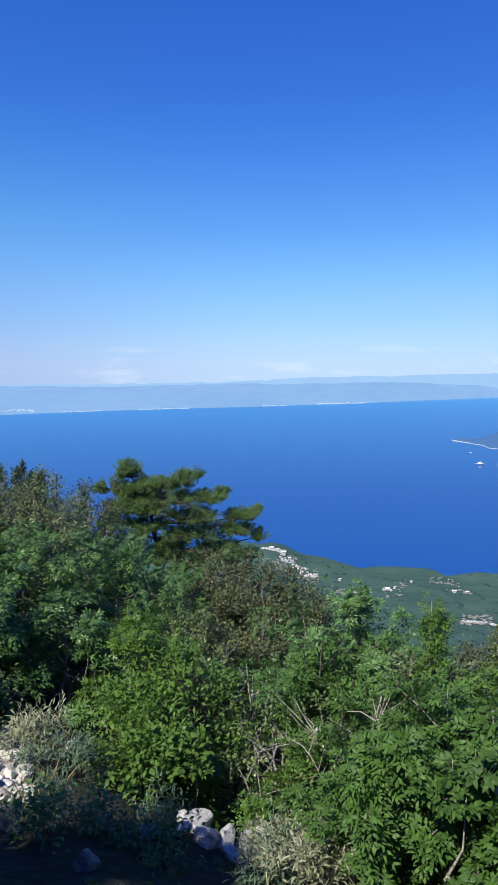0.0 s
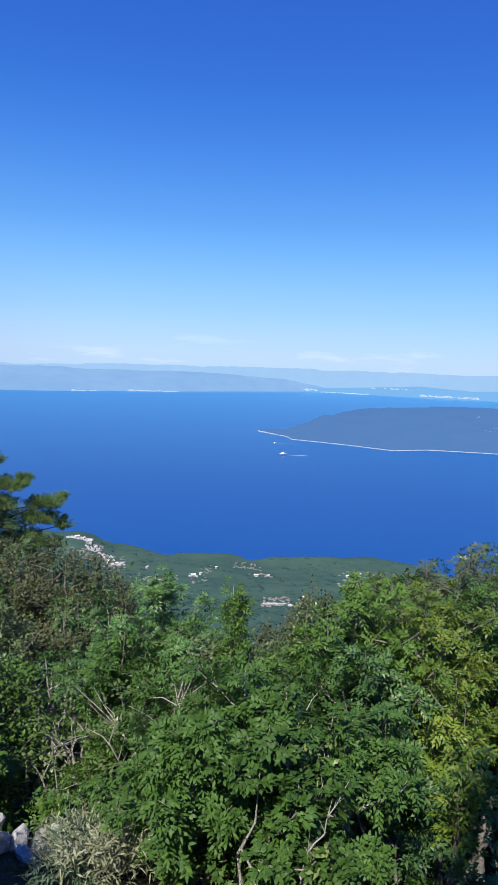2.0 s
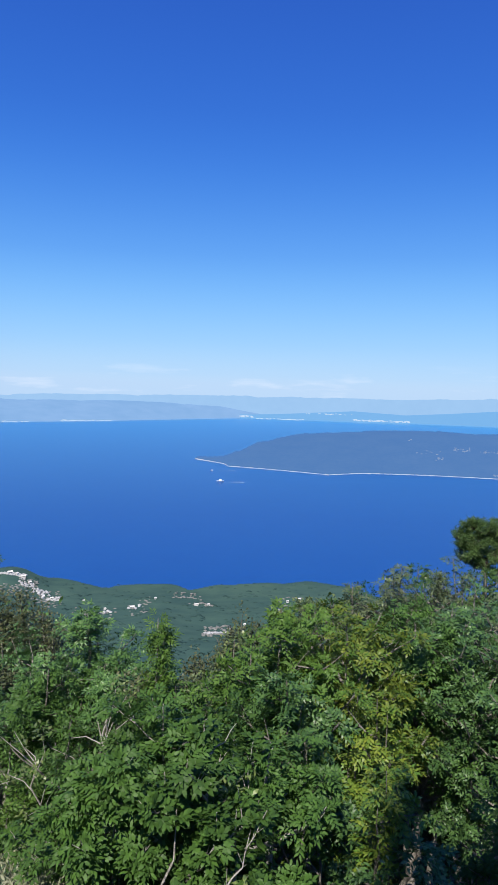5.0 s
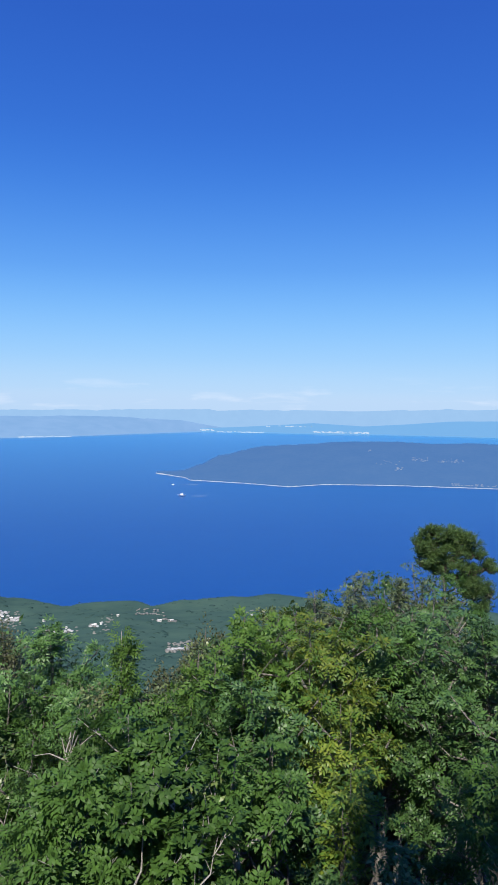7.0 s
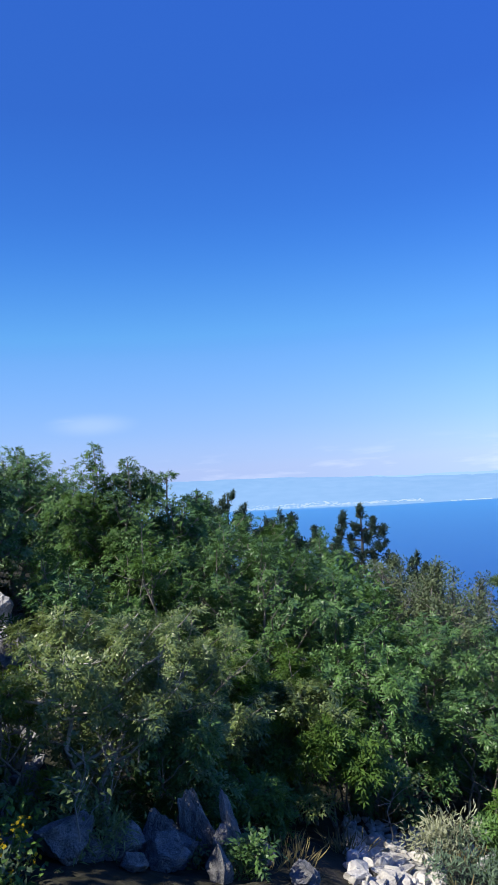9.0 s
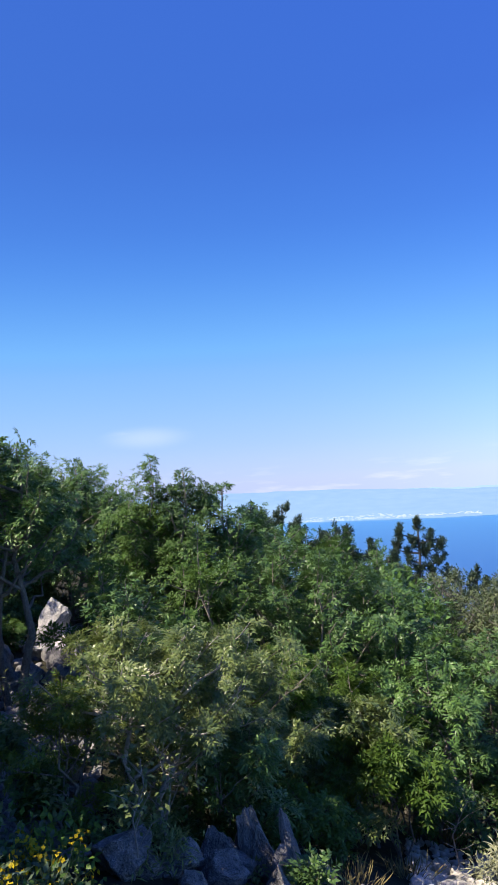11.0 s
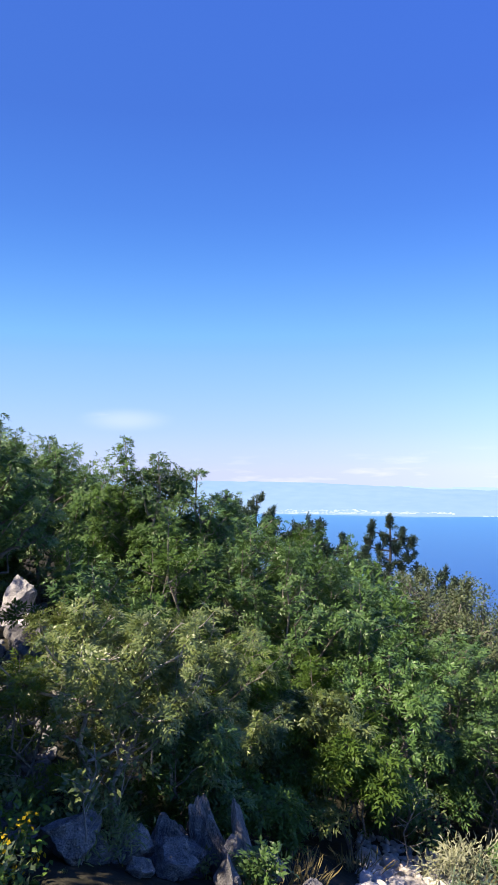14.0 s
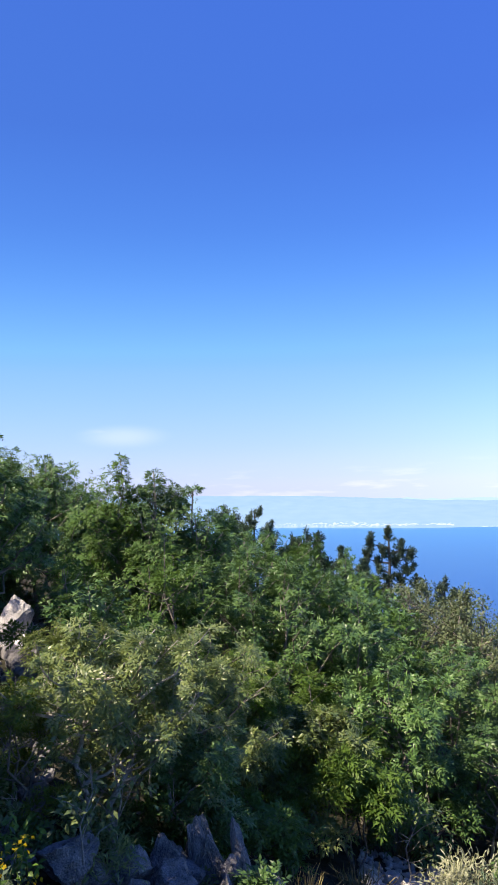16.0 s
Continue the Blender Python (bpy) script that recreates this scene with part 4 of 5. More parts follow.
plant(-3.8, -30.5, 5.7, 0.6, "ash", "bright", 0.9, gap=0.28)
plant(-0.5, -32.6, 5.7, 0.35, "ash", "dark", 0.6, gap=0.3)
plant(-7.5, -31.5, 5.0, 0.55, "ash", "green")
# woods climbing to the side
plant(13.5, -11.8, 9.0, 1.15, "ash_mid", "dark")
plant(9.0, -12.6, 9.6, 1.05, "ash_mid", "dark")
plant(17.8, -11.2, 8.6, 1.0, "ash_mid", "dark")
plant(15.5, -16.5, 7.6, 0.8, "ash_mid", "dark")
plant(6.3, -15.4, 10.6, 1.0, "ash_mid", "green")
plant(3.6, -14.6, 12.0, 1.3, "fine", "brown", 1.6)
plant(0.6, -14.8, 11.6, 0.9, "fine", "brown", 1.6, gap=0.1)
plant(10.6, -12.6, 14.5, 1.4, "ash_mid", "dark")
plant(10.6, -17.8, 8.2, 0.8, "ash_mid", "green")
plant(17.4, -7.4, 13.0, 1.3, "fine", "grey", 2.0)
plant(15.9, -8.2, 12.0, 1.0, "fine", "grey", 1.8)
plant(20.5, -7.2, 13.6, 1.2, "fine", "grey", 1.8)
plant(13.8, -8.9, 14.0, 1.2, "fine", "brown", 1.8)
plant(22.5, -8.6, 10.5, 1.1, "ash_mid", "green")
plant(26.0, -7.2, 8.4, 1.0, "ash_mid", "dark")
plant(22.8, -12.6, 7.4, 0.85, "ash_mid", "dark", 1.2, low=0.4)
plant(31.0, -4.0, 8.2, 1.05, "ash_mid", "dark", taper=0.35)
plant(27.8, -6.0, 9.2, 1.0, "ash_mid", "dark")
plant(34.6, -3.2, 8.8, 0.95, "ash_mid", "dark")
plant(38.0, -0.8, 9.4, 1.0, "ash_mid", "dark", gap=0.1)
plant(41.0, 3.0, 9.6, 0.85, "ash_mid", "dark", 1.7, taper=0.3)
plant(38.6, 1.6, 9.8, 0.9, "ash_mid", "dark", 1.6, taper=0.3)
plant(36.8, -0.6, 10.4, 1.0, "ash_mid", "dark", 1.5, taper=0.25)
plant(33.6, -2.4, 11.5, 1.1, "ash_mid", "dark", 1.4, taper=0.25)
plant(31.2, -2.7, 12.0, 1.0, "ash_mid", "green", 1.4, taper=0.25)
plant(28.9, -3.7, 12.4, 1.1, "ash_mid", "dark", 1.4, taper=0.25)
plant(26.4, -4.6, 12.4, 1.0, "ash_mid", "green", 1.3, taper=0.25)
plant(24.0, -5.8, 12.8, 1.0, "ash_mid", "dark", 1.3, taper=0.25)
plant(19.6, -6.9, 15.0, 1.2, "fine", "grey", 1.8, taper=0.25)
plant(41.2, -2.0, 8.2, 0.8, "ash_mid", "green")
plant(44.4, 4.2, 9.8, 0.7, "ash_mid", "green", 1.8, low=0.2, stems=2, size=0.9, taper=0.4)
plant(43.6, 1.2, 9.8, 0.9, "ash_mid", "green", 1.4, taper=0.25)
plant(47.2, 1.8, 13.0, 1.3, "ash_mid", "dark", 1.5)
plant(50.0, 3.6, 12.0, 1.2, "ash_mid", "dark", 1.6)
plant(46.6, -2.4, 10.0, 0.8, "ash_mid", "dark")
plant(48.2, -2.8, 7.8, 0.7, "ash_mid", "green", gap=0.1)
plant(47.0, -5.0, 6.8, 0.6, "ash_mid", "dark")
plant(49.0, -1.6, 11.6, 0.9, "ash_mid", "dark", 1.5)
plant(55.6, 6.8, 7.6, 0.85, "ash_mid", "dark", 1.7, low=0.5, girth=1.2, stems=2, taper=0.3, seed=11)
plant(59.6, 6.7, 7.8, 0.9, "ash_mid", "green", 1.6, low=0.45, girth=0.9, stems=2, taper=0.3)
plant(62.9, 6.9, 8.2, 1.0, "ash_mid", "green", 1.5, low=0.4)
plant(60.6, 3.5, 11.0, 1.1, "ash_mid", "green", low=0.1)
plant(55.0, 4.6, 12.0, 1.2, "ash_mid", "dark", 1.5, low=0.02)
plant(57.8, 4.2, 12.4, 1.2, "ash_mid", "dark", low=0.02)
plant(52.6, 4.4, 12.6, 1.1, "ash_mid", "dark", 1.6, low=0.02)
plant(53.4, -2.5, 12.4, 0.9, "ash_mid", "green", low=0.02)
plant(56.4, -2.0, 11.2, 0.9, "ash_mid", "dark", low=0.02)
plant(64.5, 4.0, 11.0, 1.2, "ash_mid", "dark", low=0.02)
plant(61.0, -1.0, 10.6, 0.9, "ash_mid", "dark", low=0.02)
plant(58.6, 2.0, 12.8, 1.1, "ash_mid", "dark", 1.3, low=0.0)
plant(55.2, 1.0, 13.4, 1.1, "ash_mid", "dark", 1.3, low=0.0)
plant(46.8, -8.0, 4.9, 0.84, "willow", "olive", 1.8, size=0.88, gap=0.24, girth=1.6, bark=BARK_PALE, stems=3, low=0.48, taper=0.25)
plant(42.0, -10.6, 5.2, 0.65, "willow", "olive", 2.4, size=0.8, gap=0.1, bark=BARK_PALE)
plant(52.4, -11.6, 4.8, 0.5, "willow", "yellow", 1.5, size=0.75, gap=0.2)
plant(38.5, -9.5, 6.0, 0.8, "willow", "olive", 2.0, gap=0.12, size=0.9)
plant(34.2, -12.0, 6.6, 0.65, "willow", "bright", 1.5, gap=0.12, size=1.1)
plant(30.0, -13.0, 7.0, 0.66, "willow", "bright", size=1.15)
plant(28.8, -16.2, 6.4, 0.55, "willow", "olive", 1.5, low=0.25, size=1.15)
plant(26.8, -18.0, 6.2, 0.48, "willow", "bright", 1.5, low=0.4, size=1.25)
plant(31.2, -16.4, 6.6, 0.5, "willow", "yellow", 1.5, low=0.1, size=1.1)
plant(25.4, -17.2, 7.2, 0.5, "ash", "green", 1.0, low=0.3)
plant(34.0, -16.0, 6.4, 0.6, "willow", "olive", 1.3, size=1.05)
plant(39.5, -16.6, 5.1, 0.6, "willow", "dark", gap=0.1)
plant(20.5, -18.8, 7.4, 0.7, "ash_mid", "dark", low=0.25)
plant(13.0, -20.5, 7.4, 0.6, "ash_mid", "dark", 0.8)
for az, el, r, R in ((44.5, -21.0, 5.0, 0.4), (41.0, -20.0, 5.3, 0.5), (37.0, -20.4, 5.2, 0.5), (34.0, -21.6, 5.3, 0.42), (31.6, -23.0, 5.4, 0.3), (43.0, -24.0, 4.8, 0.3)):
    plant(az, el, r, R, "ash", "green", 1.2)
# low bushes among the stones
plant(18.0, -25.7, 5.7, 0.27, "spike", "silver", 1.5)
plant(16.6, -30.0, 5.3, 0.28, "spike", "sage", 1.3)
for az, el, r, R, colour in ((-3.0, -36.9, 5.0, 0.26, "silver"), (-3.6, -38.4, 4.6, 0.28, "silver"), (-2.4, -40.2, 4.35, 0.28, "silver"), (-5.2, -38.2, 4.6, 0.28, "silver"), (-4.6, -40.6, 4.2, 0.28, "sage"),
                             (-6.6, -39.0, 4.3, 0.28, "olive"), (-1.9, -42.8, 4.0, 0.26, "sage"), (-4.4, -43.0, 3.9, 0.26, "silver"), (-7.0, -41.8, 3.9, 0.26, "silver"), (-5.9, -37.0, 4.9, 0.22, "yellow")):
    plant(az, el, r, R, "spike", colour, 1.5)
plant(14.5, -31.0, 5.4, 0.25, "spike", "sage", 1.2)
for az, el, r, R in ((13.5, -38.0, 4.2, 0.22), (18.5, -37.5, 4.0, 0.22), (8.0, -41.0, 4.0, 0.2)):
    plant(az, el, r, R, "fine", "dark", 1.3)

for i, (az, el, r, R, kind, colour) in enumerate(((17.5, -35.5, 4.3, 0.2, "spike", "sage"), (35.0, -29.0, 4.2, 0.28, "ash", "dark"),
                                                  (46.0, -27.0, 4.2, 0.22, "spike", "olive"), (51.0, -25.5, 4.5, 0.3, "ash", "dark"), (60.0, -24.5, 4.3, 0.25, "broad", "olive"), (54.5, -26.0, 4.0, 0.18, "broad", "bright"), (8.0, -37.5, 4.7, 0.18, "spike", "sage"), (40.5, -25.0, 4.7, 0.25, "ash", "olive"))):
    plant(az, el, r, R, kind, colour, 1.2)

# woods behind, down the slope: a few trees grown once and repeated
SKY_AZ = (-60, -44, -38.8, -33.6, -30.9, -25.9, -22.7, -20.9, -18.1, -15.8, -11.8, -10.2, -7.9, -4.8, -3.5, -0.9, 4, 9, 14, 19.7, 24, 28.6, 33, 36, 40, 46, 50, 55, 66)
SKY_EL = (-13, -14, -14, -13.6, -14.6, -16.2, -17.6, -19, -21.6, -22.9, -21.5, -19.8, -18.2, -18.6, -16.4, -15.6, -13, -11, -9, -7.4, -7.2, -4, -2.6, -2, -0.4, 0.6, 3.5, 5.6, 6)
variants = [tree_from("tree", 900 + i, 3.2, 1.25, "far", c, 190, stems=2) for i, c in enumerate(("dark", "green", "dark", "grey", "olive", "green"))]
for i, v in enumerate(variants):
    p = spot(-20 + 14 * i, 60)
    v.matrix_world = pose(p.x, p.y, p.z, 0, 0, 30 * i)
rng = np.random.default_rng(23)
done, tries = 0, 0
while done < 100 and tries < 4000:
    tries += 1
    az, r = rng.uniform(-58, 66), math.exp(rng.uniform(math.log(9.5), math.log(60)))
    if 48 < az < 64 and r < 15:
        continue
    base = spot(az, r)
    lim = float(np.interp(az, SKY_AZ, SKY_EL)) - rng.uniform(0.8, 2.5)
    room = EYE + r * math.tan(radians(lim)) - base.z
    if room < 1.4:
        continue
    s = min(room, rng.uniform(2.4, 4.6)) / 3.3
    ob = copy_thing(variants[done % 6], pose(base.x, base.y, base.z - 0.05, 0, 0, rng.uniform(0, 360)))
    ob.scale = (s * rng.uniform(0.9, 1.3),) * 2 + (s,)
    done += 1


# ---- pines ----
def pine(az, el, r, plan, colour="needle", seed=1, trunk_az=None, needle=0.13, label="black pine with dark plated bark and layered needle tufts"):
    """A pine: plan gives branch plates as (bearing offset, angle, width in degrees, thickness in degrees, tufts)."""
    rng = np.random.default_rng(seed)
    base = spot(trunk_az if trunk_az is not None else az, r)
    top = above(az, el, r)
    root = tagged(new("pine_tree"), label, "pine tree", "pines")
    root.matrix_world = pose(base.x, base.y, base.z)
    H = top.z - base.z
    side = Vector((-math.cos(radians(az)), -math.sin(radians(az)), 0))      # to the left as seen from the viewpoint
    ahead = Vector((-math.sin(radians(az)), math.cos(radians(az)), 0))
    tip = np.array(top - base)
    n = 9
    t = np.linspace(0, 1, n)[:, None]
    spine = np.array([0, 0, -0.4]) + (tip - [0, 0, -0.4]) * np.concatenate([t**1.6, t**1.6, t], 1) + rng.normal(0, 0.012 * H, (n, 3)) * np.sin(t * np.pi)
    v, f = tubes(spine[None], (0.021 * H * (1.05 - 0.93 * t[:, 0]))[None], 9)
    part("trunk", mesh_of("trunk", v, f, BARK_PINE, True), root)
    k = r * math.pi / 180
    limbs, C, out = [], [], []
    for off, e, w, th, tufts in plan:
        c = np.array(top - base) + np.array(side) * off * k + np.array([0, 0, 1]) * (e - el) * k
        h = np.clip((c[2] - 0.5 * w * k - spine[0, 2]) / (spine[-1, 2] - spine[0, 2]), 0.15, 0.97)
        s = np.array([np.interp(h * (n - 1), range(n), spine[:, j]) for j in range(3)])
        mid = (s + c) / 2 + [0, 0, -0.05 * np.linalg.norm(c - s)]
        limbs.append(tubes(np.array([[s, mid, c]]), np.array([[0.035, 0.022, 0.012]]) * H / 8, 5))
        tufts = int(tufts * (6.0 if r < 20 else 3.4))
        lumps = max(5, tufts // 4)
        q = rng.normal(0, 1, (lumps, 3)) + [0, 0, 0.5]
        q = (unit(q) * rng.uniform(0.3, 1.0, (lumps, 1)) ** 0.5)[rng.integers(0, lumps, tufts)] + rng.normal(0, 0.15, (tufts, 3))
        p = c + np.outer(q[:, 0] * w * k / 2, side) + np.outer(q[:, 1] * w * k / 2, ahead) + np.outer(q[:, 2] * th * k * (0.34 if r < 20 else 0.5) + 0.12 * th * k * (1 - (q[:, 0]**2 + q[:, 1]**2)), (0, 0, 1))
        C.append(p)
        out.append(unit(p - c + [0, 0, 0.35 * w * k]))
        st = c + (p - c) * 0.15
        tt = np.linspace(0, 1, 3)[None, :, None]
        limbs.append(tubes(st[:, None] + (p - st)[:, None] * tt - np.array([0, 0, 0.06]) * np.sin(tt * np.pi), np.broadcast_to(np.array([0.02, 0.013, 0.008]) * H / 8, (tufts, 3)), 3))
    part("branchwork", mesh_of("branchwork", *join(limbs), BARK_PINE, True), root)
    C, out = np.concatenate(C), np.concatenate(out)
    m = 40 if needle < 0.1 else 32 if r < 20 else 20
    P, o = np.repeat(C, m, 0), np.repeat(out, m, 0)
    a = rng.uniform(-0.12, 0.14, (len(P), 1)) * needle / 0.13
    D = unit(o * 0.7 + rng.normal(0, 0.62, P.shape))
    part("crown", mesh_of("crown", *blades(P + o * a, D, unit(rng.normal(0, 1, P.shape)), needle * rng.uniform(0.7, 1.2, len(P)), (0.021 if r > 20 else 0.0135) * needle / 0.13, False), LEAF[colour]), root)
    return root


PLATES = [(1.2, -8.5, 2.1, 1.9, 20), (-0.9, -9.7, 3.9, 1.3, 24), (-3.3, -9.4, 2.5, 1.6, 18), (-4.5, -8.8, 1.0, 0.7, 6), (-2.3, -10.8, 5.6, 1.3, 26), (-5.4, -10.9, 3.0, 1.1, 18), (-6.6, -10.5, 1.1, 0.6, 6), (0.1, -11.6, 4.6, 1.3, 24), (-4.1, -12.4, 4.6, 1.3, 26), (-8.2, -12.5, 3.1, 0.9, 18), (-9.6, -12.2, 0.9, 0.6, 5), (-0.3, -13.0, 4.6, 1.4, 22), (2.4, -9.8, 2.8, 1.7, 12), (0.5, -10.3, 2.8, 1.7, 14), (1.2, -11.2, 3.2, 1.6, 16)]
PLATES += [(-4.1, -13.8, 5.1, 1.5, 28), (-7.7, -13.8, 3.7, 1.3, 22), (-9.7, -14.3, 1.3, 1.1, 8), (-2.6, -14.9, 4.2, 1.3, 20), (-6.3, -15.3, 4.4, 1.4, 24), (-8.7, -15.8, 2.1, 1.0, 10), (1.3, -14.2, 4.2, 1.4, 20), (-1.5, -15.5, 4.6, 1.4, 22), (-4.3, -16.3, 5.1, 1.3, 22), (2.1, -12.6, 2.8, 1.4, 12), (0.7, -15.7, 3.7, 1.2, 16), (-6.9, -16.5, 3.7, 1.0, 14)]
pine(9.0, -8.2, 19.0, PLATES, "needle", 3, 6.5, 0.115, "wind-shaped black pine with flat sunlit layers of needles")
pine(-40.5, -10.3, 13.4, [(2.1, -11.3, 1.6, 1.1, 9), (1.0, -10.3, 1.6, 1.0, 9), (-0.3, -10.4, 1.7, 1.0, 9), (-1.6, -10.8, 1.6, 1.1, 9), (1.5, -12.0, 1.6, 0.9, 8), (0.2, -11.5, 1.9, 1.2, 10), (-1.1, -11.6, 1.7, 1.0, 9), (-2.2, -11.8, 1.3, 1.0, 7), (0.9, -12.5, 1.6, 1.1, 9), (0.9, -11.2, 1.5, 1.0, 9), (1.7, -12.9, 1.3, 0.8, 7), (-0.5, -12.6, 1.7, 1.1, 9), (0.4, -13.4, 1.5, 0.9, 7), (-1.9, -13.1, 1.7, 1.0, 8), (-3.0, -12.8, 1.6, 1.0, 8), (-1.4, -14.1, 1.7, 1.0, 8), (-2.6, -14.2, 1.9, 1.1, 9), (-3.4, -14.9, 1.9, 1.2, 9), (-1.9, -15.2, 1.7, 1.1, 8), (-2.9, -16.1, 2.1, 1.1, 9)], "needle", 5, -40.4, 0.085, "dark pine with a rounded open crown beside the scrub")
rng = np.random.default_rng(71)
PLUMES = [(0.2, -3.6), (1.3, -4.1), (-0.9, -4.6), (0.5, -4.9), (-1.7, -5.2), (1.7, -5.3), (-0.4, -5.6), (0.9, -6.0), (-1.5, -6.3), (2.1, -6.5), (0.1, -6.8), (-0.9, -7.3), (1.3, -7.4), (-2.0, -7.4), (0.4, -8.2), (-1.2, -8.6), (1.8, -8.4)]
pine(22.4, -3.6, 27.0, [(o, e - 0.45, rng.uniform(0.5, 0.75), rng.uniform(0.8, 1.1), 11) for o, e in PLUMES], "needle_dark", 7, 22.0, 0.16, "open-crowned pine with upright dark needle tufts")
for az, el, r, sd in ((33.1, -1.8, 27, 11), (34.6, -2.1, 28, 12), (31.8, -3.0, 26, 13), (35.6, -1.6, 30, 14), (28.6, -3.6, 24, 15), (26.4, -5.2, 24, 16), (18.3, -7.6, 25, 17), (24.9, -6.2, 22, 18), (30.2, -4.1, 25, 19)):
    tiers = [(rng.uniform(-0.45, 0.45) * (1 + k * 0.35), el - 0.25 - k * 0.42, 0.4 + 0.1 * k, 0.75, 6 + k) for k in range(8)]
    pine(az, el, r, tiers, "needle_dark", sd, az, 0.15, "small dark pine rising above the woods")


# ---- stones ----
def rock_mesh(seed, sub=3, mat=LIMESTONE):
    bm = bmesh.new()
    bmesh.ops.create_icosphere(bm, subdivisions=sub, radius=1)
    o = Vector((seed * 7.1, seed * 3.3, 0))
    rnd = random.Random(seed)
    cuts = [(Vector((rnd.gauss(0, 1), rnd.gauss(0, 1), rnd.gauss(0, 1))).normalized(), rnd.uniform(0.45, 0.8)) for _ in range(13)]
    for v in bm.verts:
        p = v.co.copy()
        for n, d in cuts:
            k = p.dot(n) - d
            if k > 0:
                p -= n * k
        p *= 1 + 0.22 * noise.noise(p * 1.6 + o) - 0.16 * abs(noise.noise(p * 3.2 + o)) + (0.10 * abs(noise.noise(p * 8 + o)) + 0.04 * noise.noise(p * 19 + o) if sub > 3 else 0)
        v.co = p
    me = bpy.data.meshes.new("rock")
    bm.to_mesh(me)
    bm.free()
    me.materials.append(mat)
    return me


MID = [rock_mesh(20 + i, 4) for i in range(6)]
SHADY = [rock_mesh(40 + i, 4, LIMESTONE_SHADED) for i in range(6)]


def rock(az, r, sx, sy, sz, meshes, i, sink=0.35, label="pale weathered limestone rock bedded in the slope", group="", turn=None):
    p = spot(az, r)
    ob = tagged(new("rock", meshes[i % len(meshes)]), label, "rock", group)
    rnd = random.Random(i * 31 + 7)
    ob.matrix_world = Matrix.LocRotScale(p + Vector((0, 0, sz * (1 - 2 * sink))), Euler((rnd.uniform(-0.3, 0.3), rnd.uniform(-0.3, 0.3), rnd.uniform(0, 6.3) if turn is None else turn)), (sx, sy, sz))
    return ob


def heap(name, items, meshes, label, category):
    """Stones too many to tell apart, joined into one."""
    src = []
    for me in meshes:
        v = np.zeros(3 * len(me.vertices), np.float32)
        me.vertices.foreach_get("co", v)
        src.append((v.reshape(-1, 3), np.array([p.vertices[:] for p in me.polygons])))
    got = []
    rng = np.random.default_rng(len(items))
    for i, (az, r, sx, sz) in enumerate(items):
        v, f = src[i % len(src)]
        a = rng.uniform(0, 6.28)
        m = np.array(Euler((rng.uniform(-0.5, 0.5), rng.uniform(-0.5, 0.5), a)).to_matrix())
        got.append(((v * [sx, sx * 0.8, sz]) @ m.T + np.array(spot(az, r)) + [0, 0, sz * 0.5], f))
    return tagged(new(name, mesh_of(name, *join(got), meshes[0].materials[0])), label, category, kind="stuff")


CHIPS = [rock_mesh(90 + i, 2, RUBBLE) for i in range(8)]
JAGGED = [rock_mesh(60 + i, 3, LIMESTONE_SHADED) for i in range(6)]
JAGGED_SMALL = [rock_mesh(70 + i, 2, LIMESTONE_SHADED) for i in range(6)]
# the pale rocks under the shrubs ahead
for i, (az, r, s, h) in enumerate(((5.6, 5.2, 0.16, 0.2), (4.0, 5.0, 0.13, 0.13), (2.6, 5.15, 0.12, 0.17), (0.8, 5.15, 0.13, 0.15), (-0.6, 5.25, 0.1, 0.12), (-2.0, 5.2, 0.16, 0.16), (-3.4, 5.25, 0.11, 0.12), (6.8, 4.9, 0.1, 0.08), (1.8, 4.85, 0.1, 0.08), (-1.0, 4.9, 0.09, 0.08))):
    rock(az, r, s * 1.15, s * 0.9, h * (1.1 if az < 5 else 0.75), MID, i)
# a chute of white rubble beside the silvery bush
rng = np.random.default_rng(31)
for i in range(90):
    az, r = rng.uniform(18.8, 25.9), rng.uniform(4.8, 6.4)
    s = rng.uniform(0.05, 0.1)
    rock(az, r, s * rng.uniform(0.9, 1.4), s, s * 0.75, CHIPS, i, 0.12, "broken white limestone rubble on the slope", "white rubble")
heap("rubble", [(rng.uniform(18.6, 26.2), rng.uniform(4.7, 7.0), rng.uniform(0.025, 0.055), rng.uniform(0.02, 0.045)) for _ in range(420)], CHIPS, "small broken white limestone rubble covering the chute", "rubble")
for i, (az, r, s) in enumerate(((15.0, 6.3, 0.16), (14.0, 6.0, 0.14), (20.5, 6.9, 0.12), (16.5, 6.6, 0.12))):
    rock(az, r, s, s, s * 0.7, MID, i + 2)
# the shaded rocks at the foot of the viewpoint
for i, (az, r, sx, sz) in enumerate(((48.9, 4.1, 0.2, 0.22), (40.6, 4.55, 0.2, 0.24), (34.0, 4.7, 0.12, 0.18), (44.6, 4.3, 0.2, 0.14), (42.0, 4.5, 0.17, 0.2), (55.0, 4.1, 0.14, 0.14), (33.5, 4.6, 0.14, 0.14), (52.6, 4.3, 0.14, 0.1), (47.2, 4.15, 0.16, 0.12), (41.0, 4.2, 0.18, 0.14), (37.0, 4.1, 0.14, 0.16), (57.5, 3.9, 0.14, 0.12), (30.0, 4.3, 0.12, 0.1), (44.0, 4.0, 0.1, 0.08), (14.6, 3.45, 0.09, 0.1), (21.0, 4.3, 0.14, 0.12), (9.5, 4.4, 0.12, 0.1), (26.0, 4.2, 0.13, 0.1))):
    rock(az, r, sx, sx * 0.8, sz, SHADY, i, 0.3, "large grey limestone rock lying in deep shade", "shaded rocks")
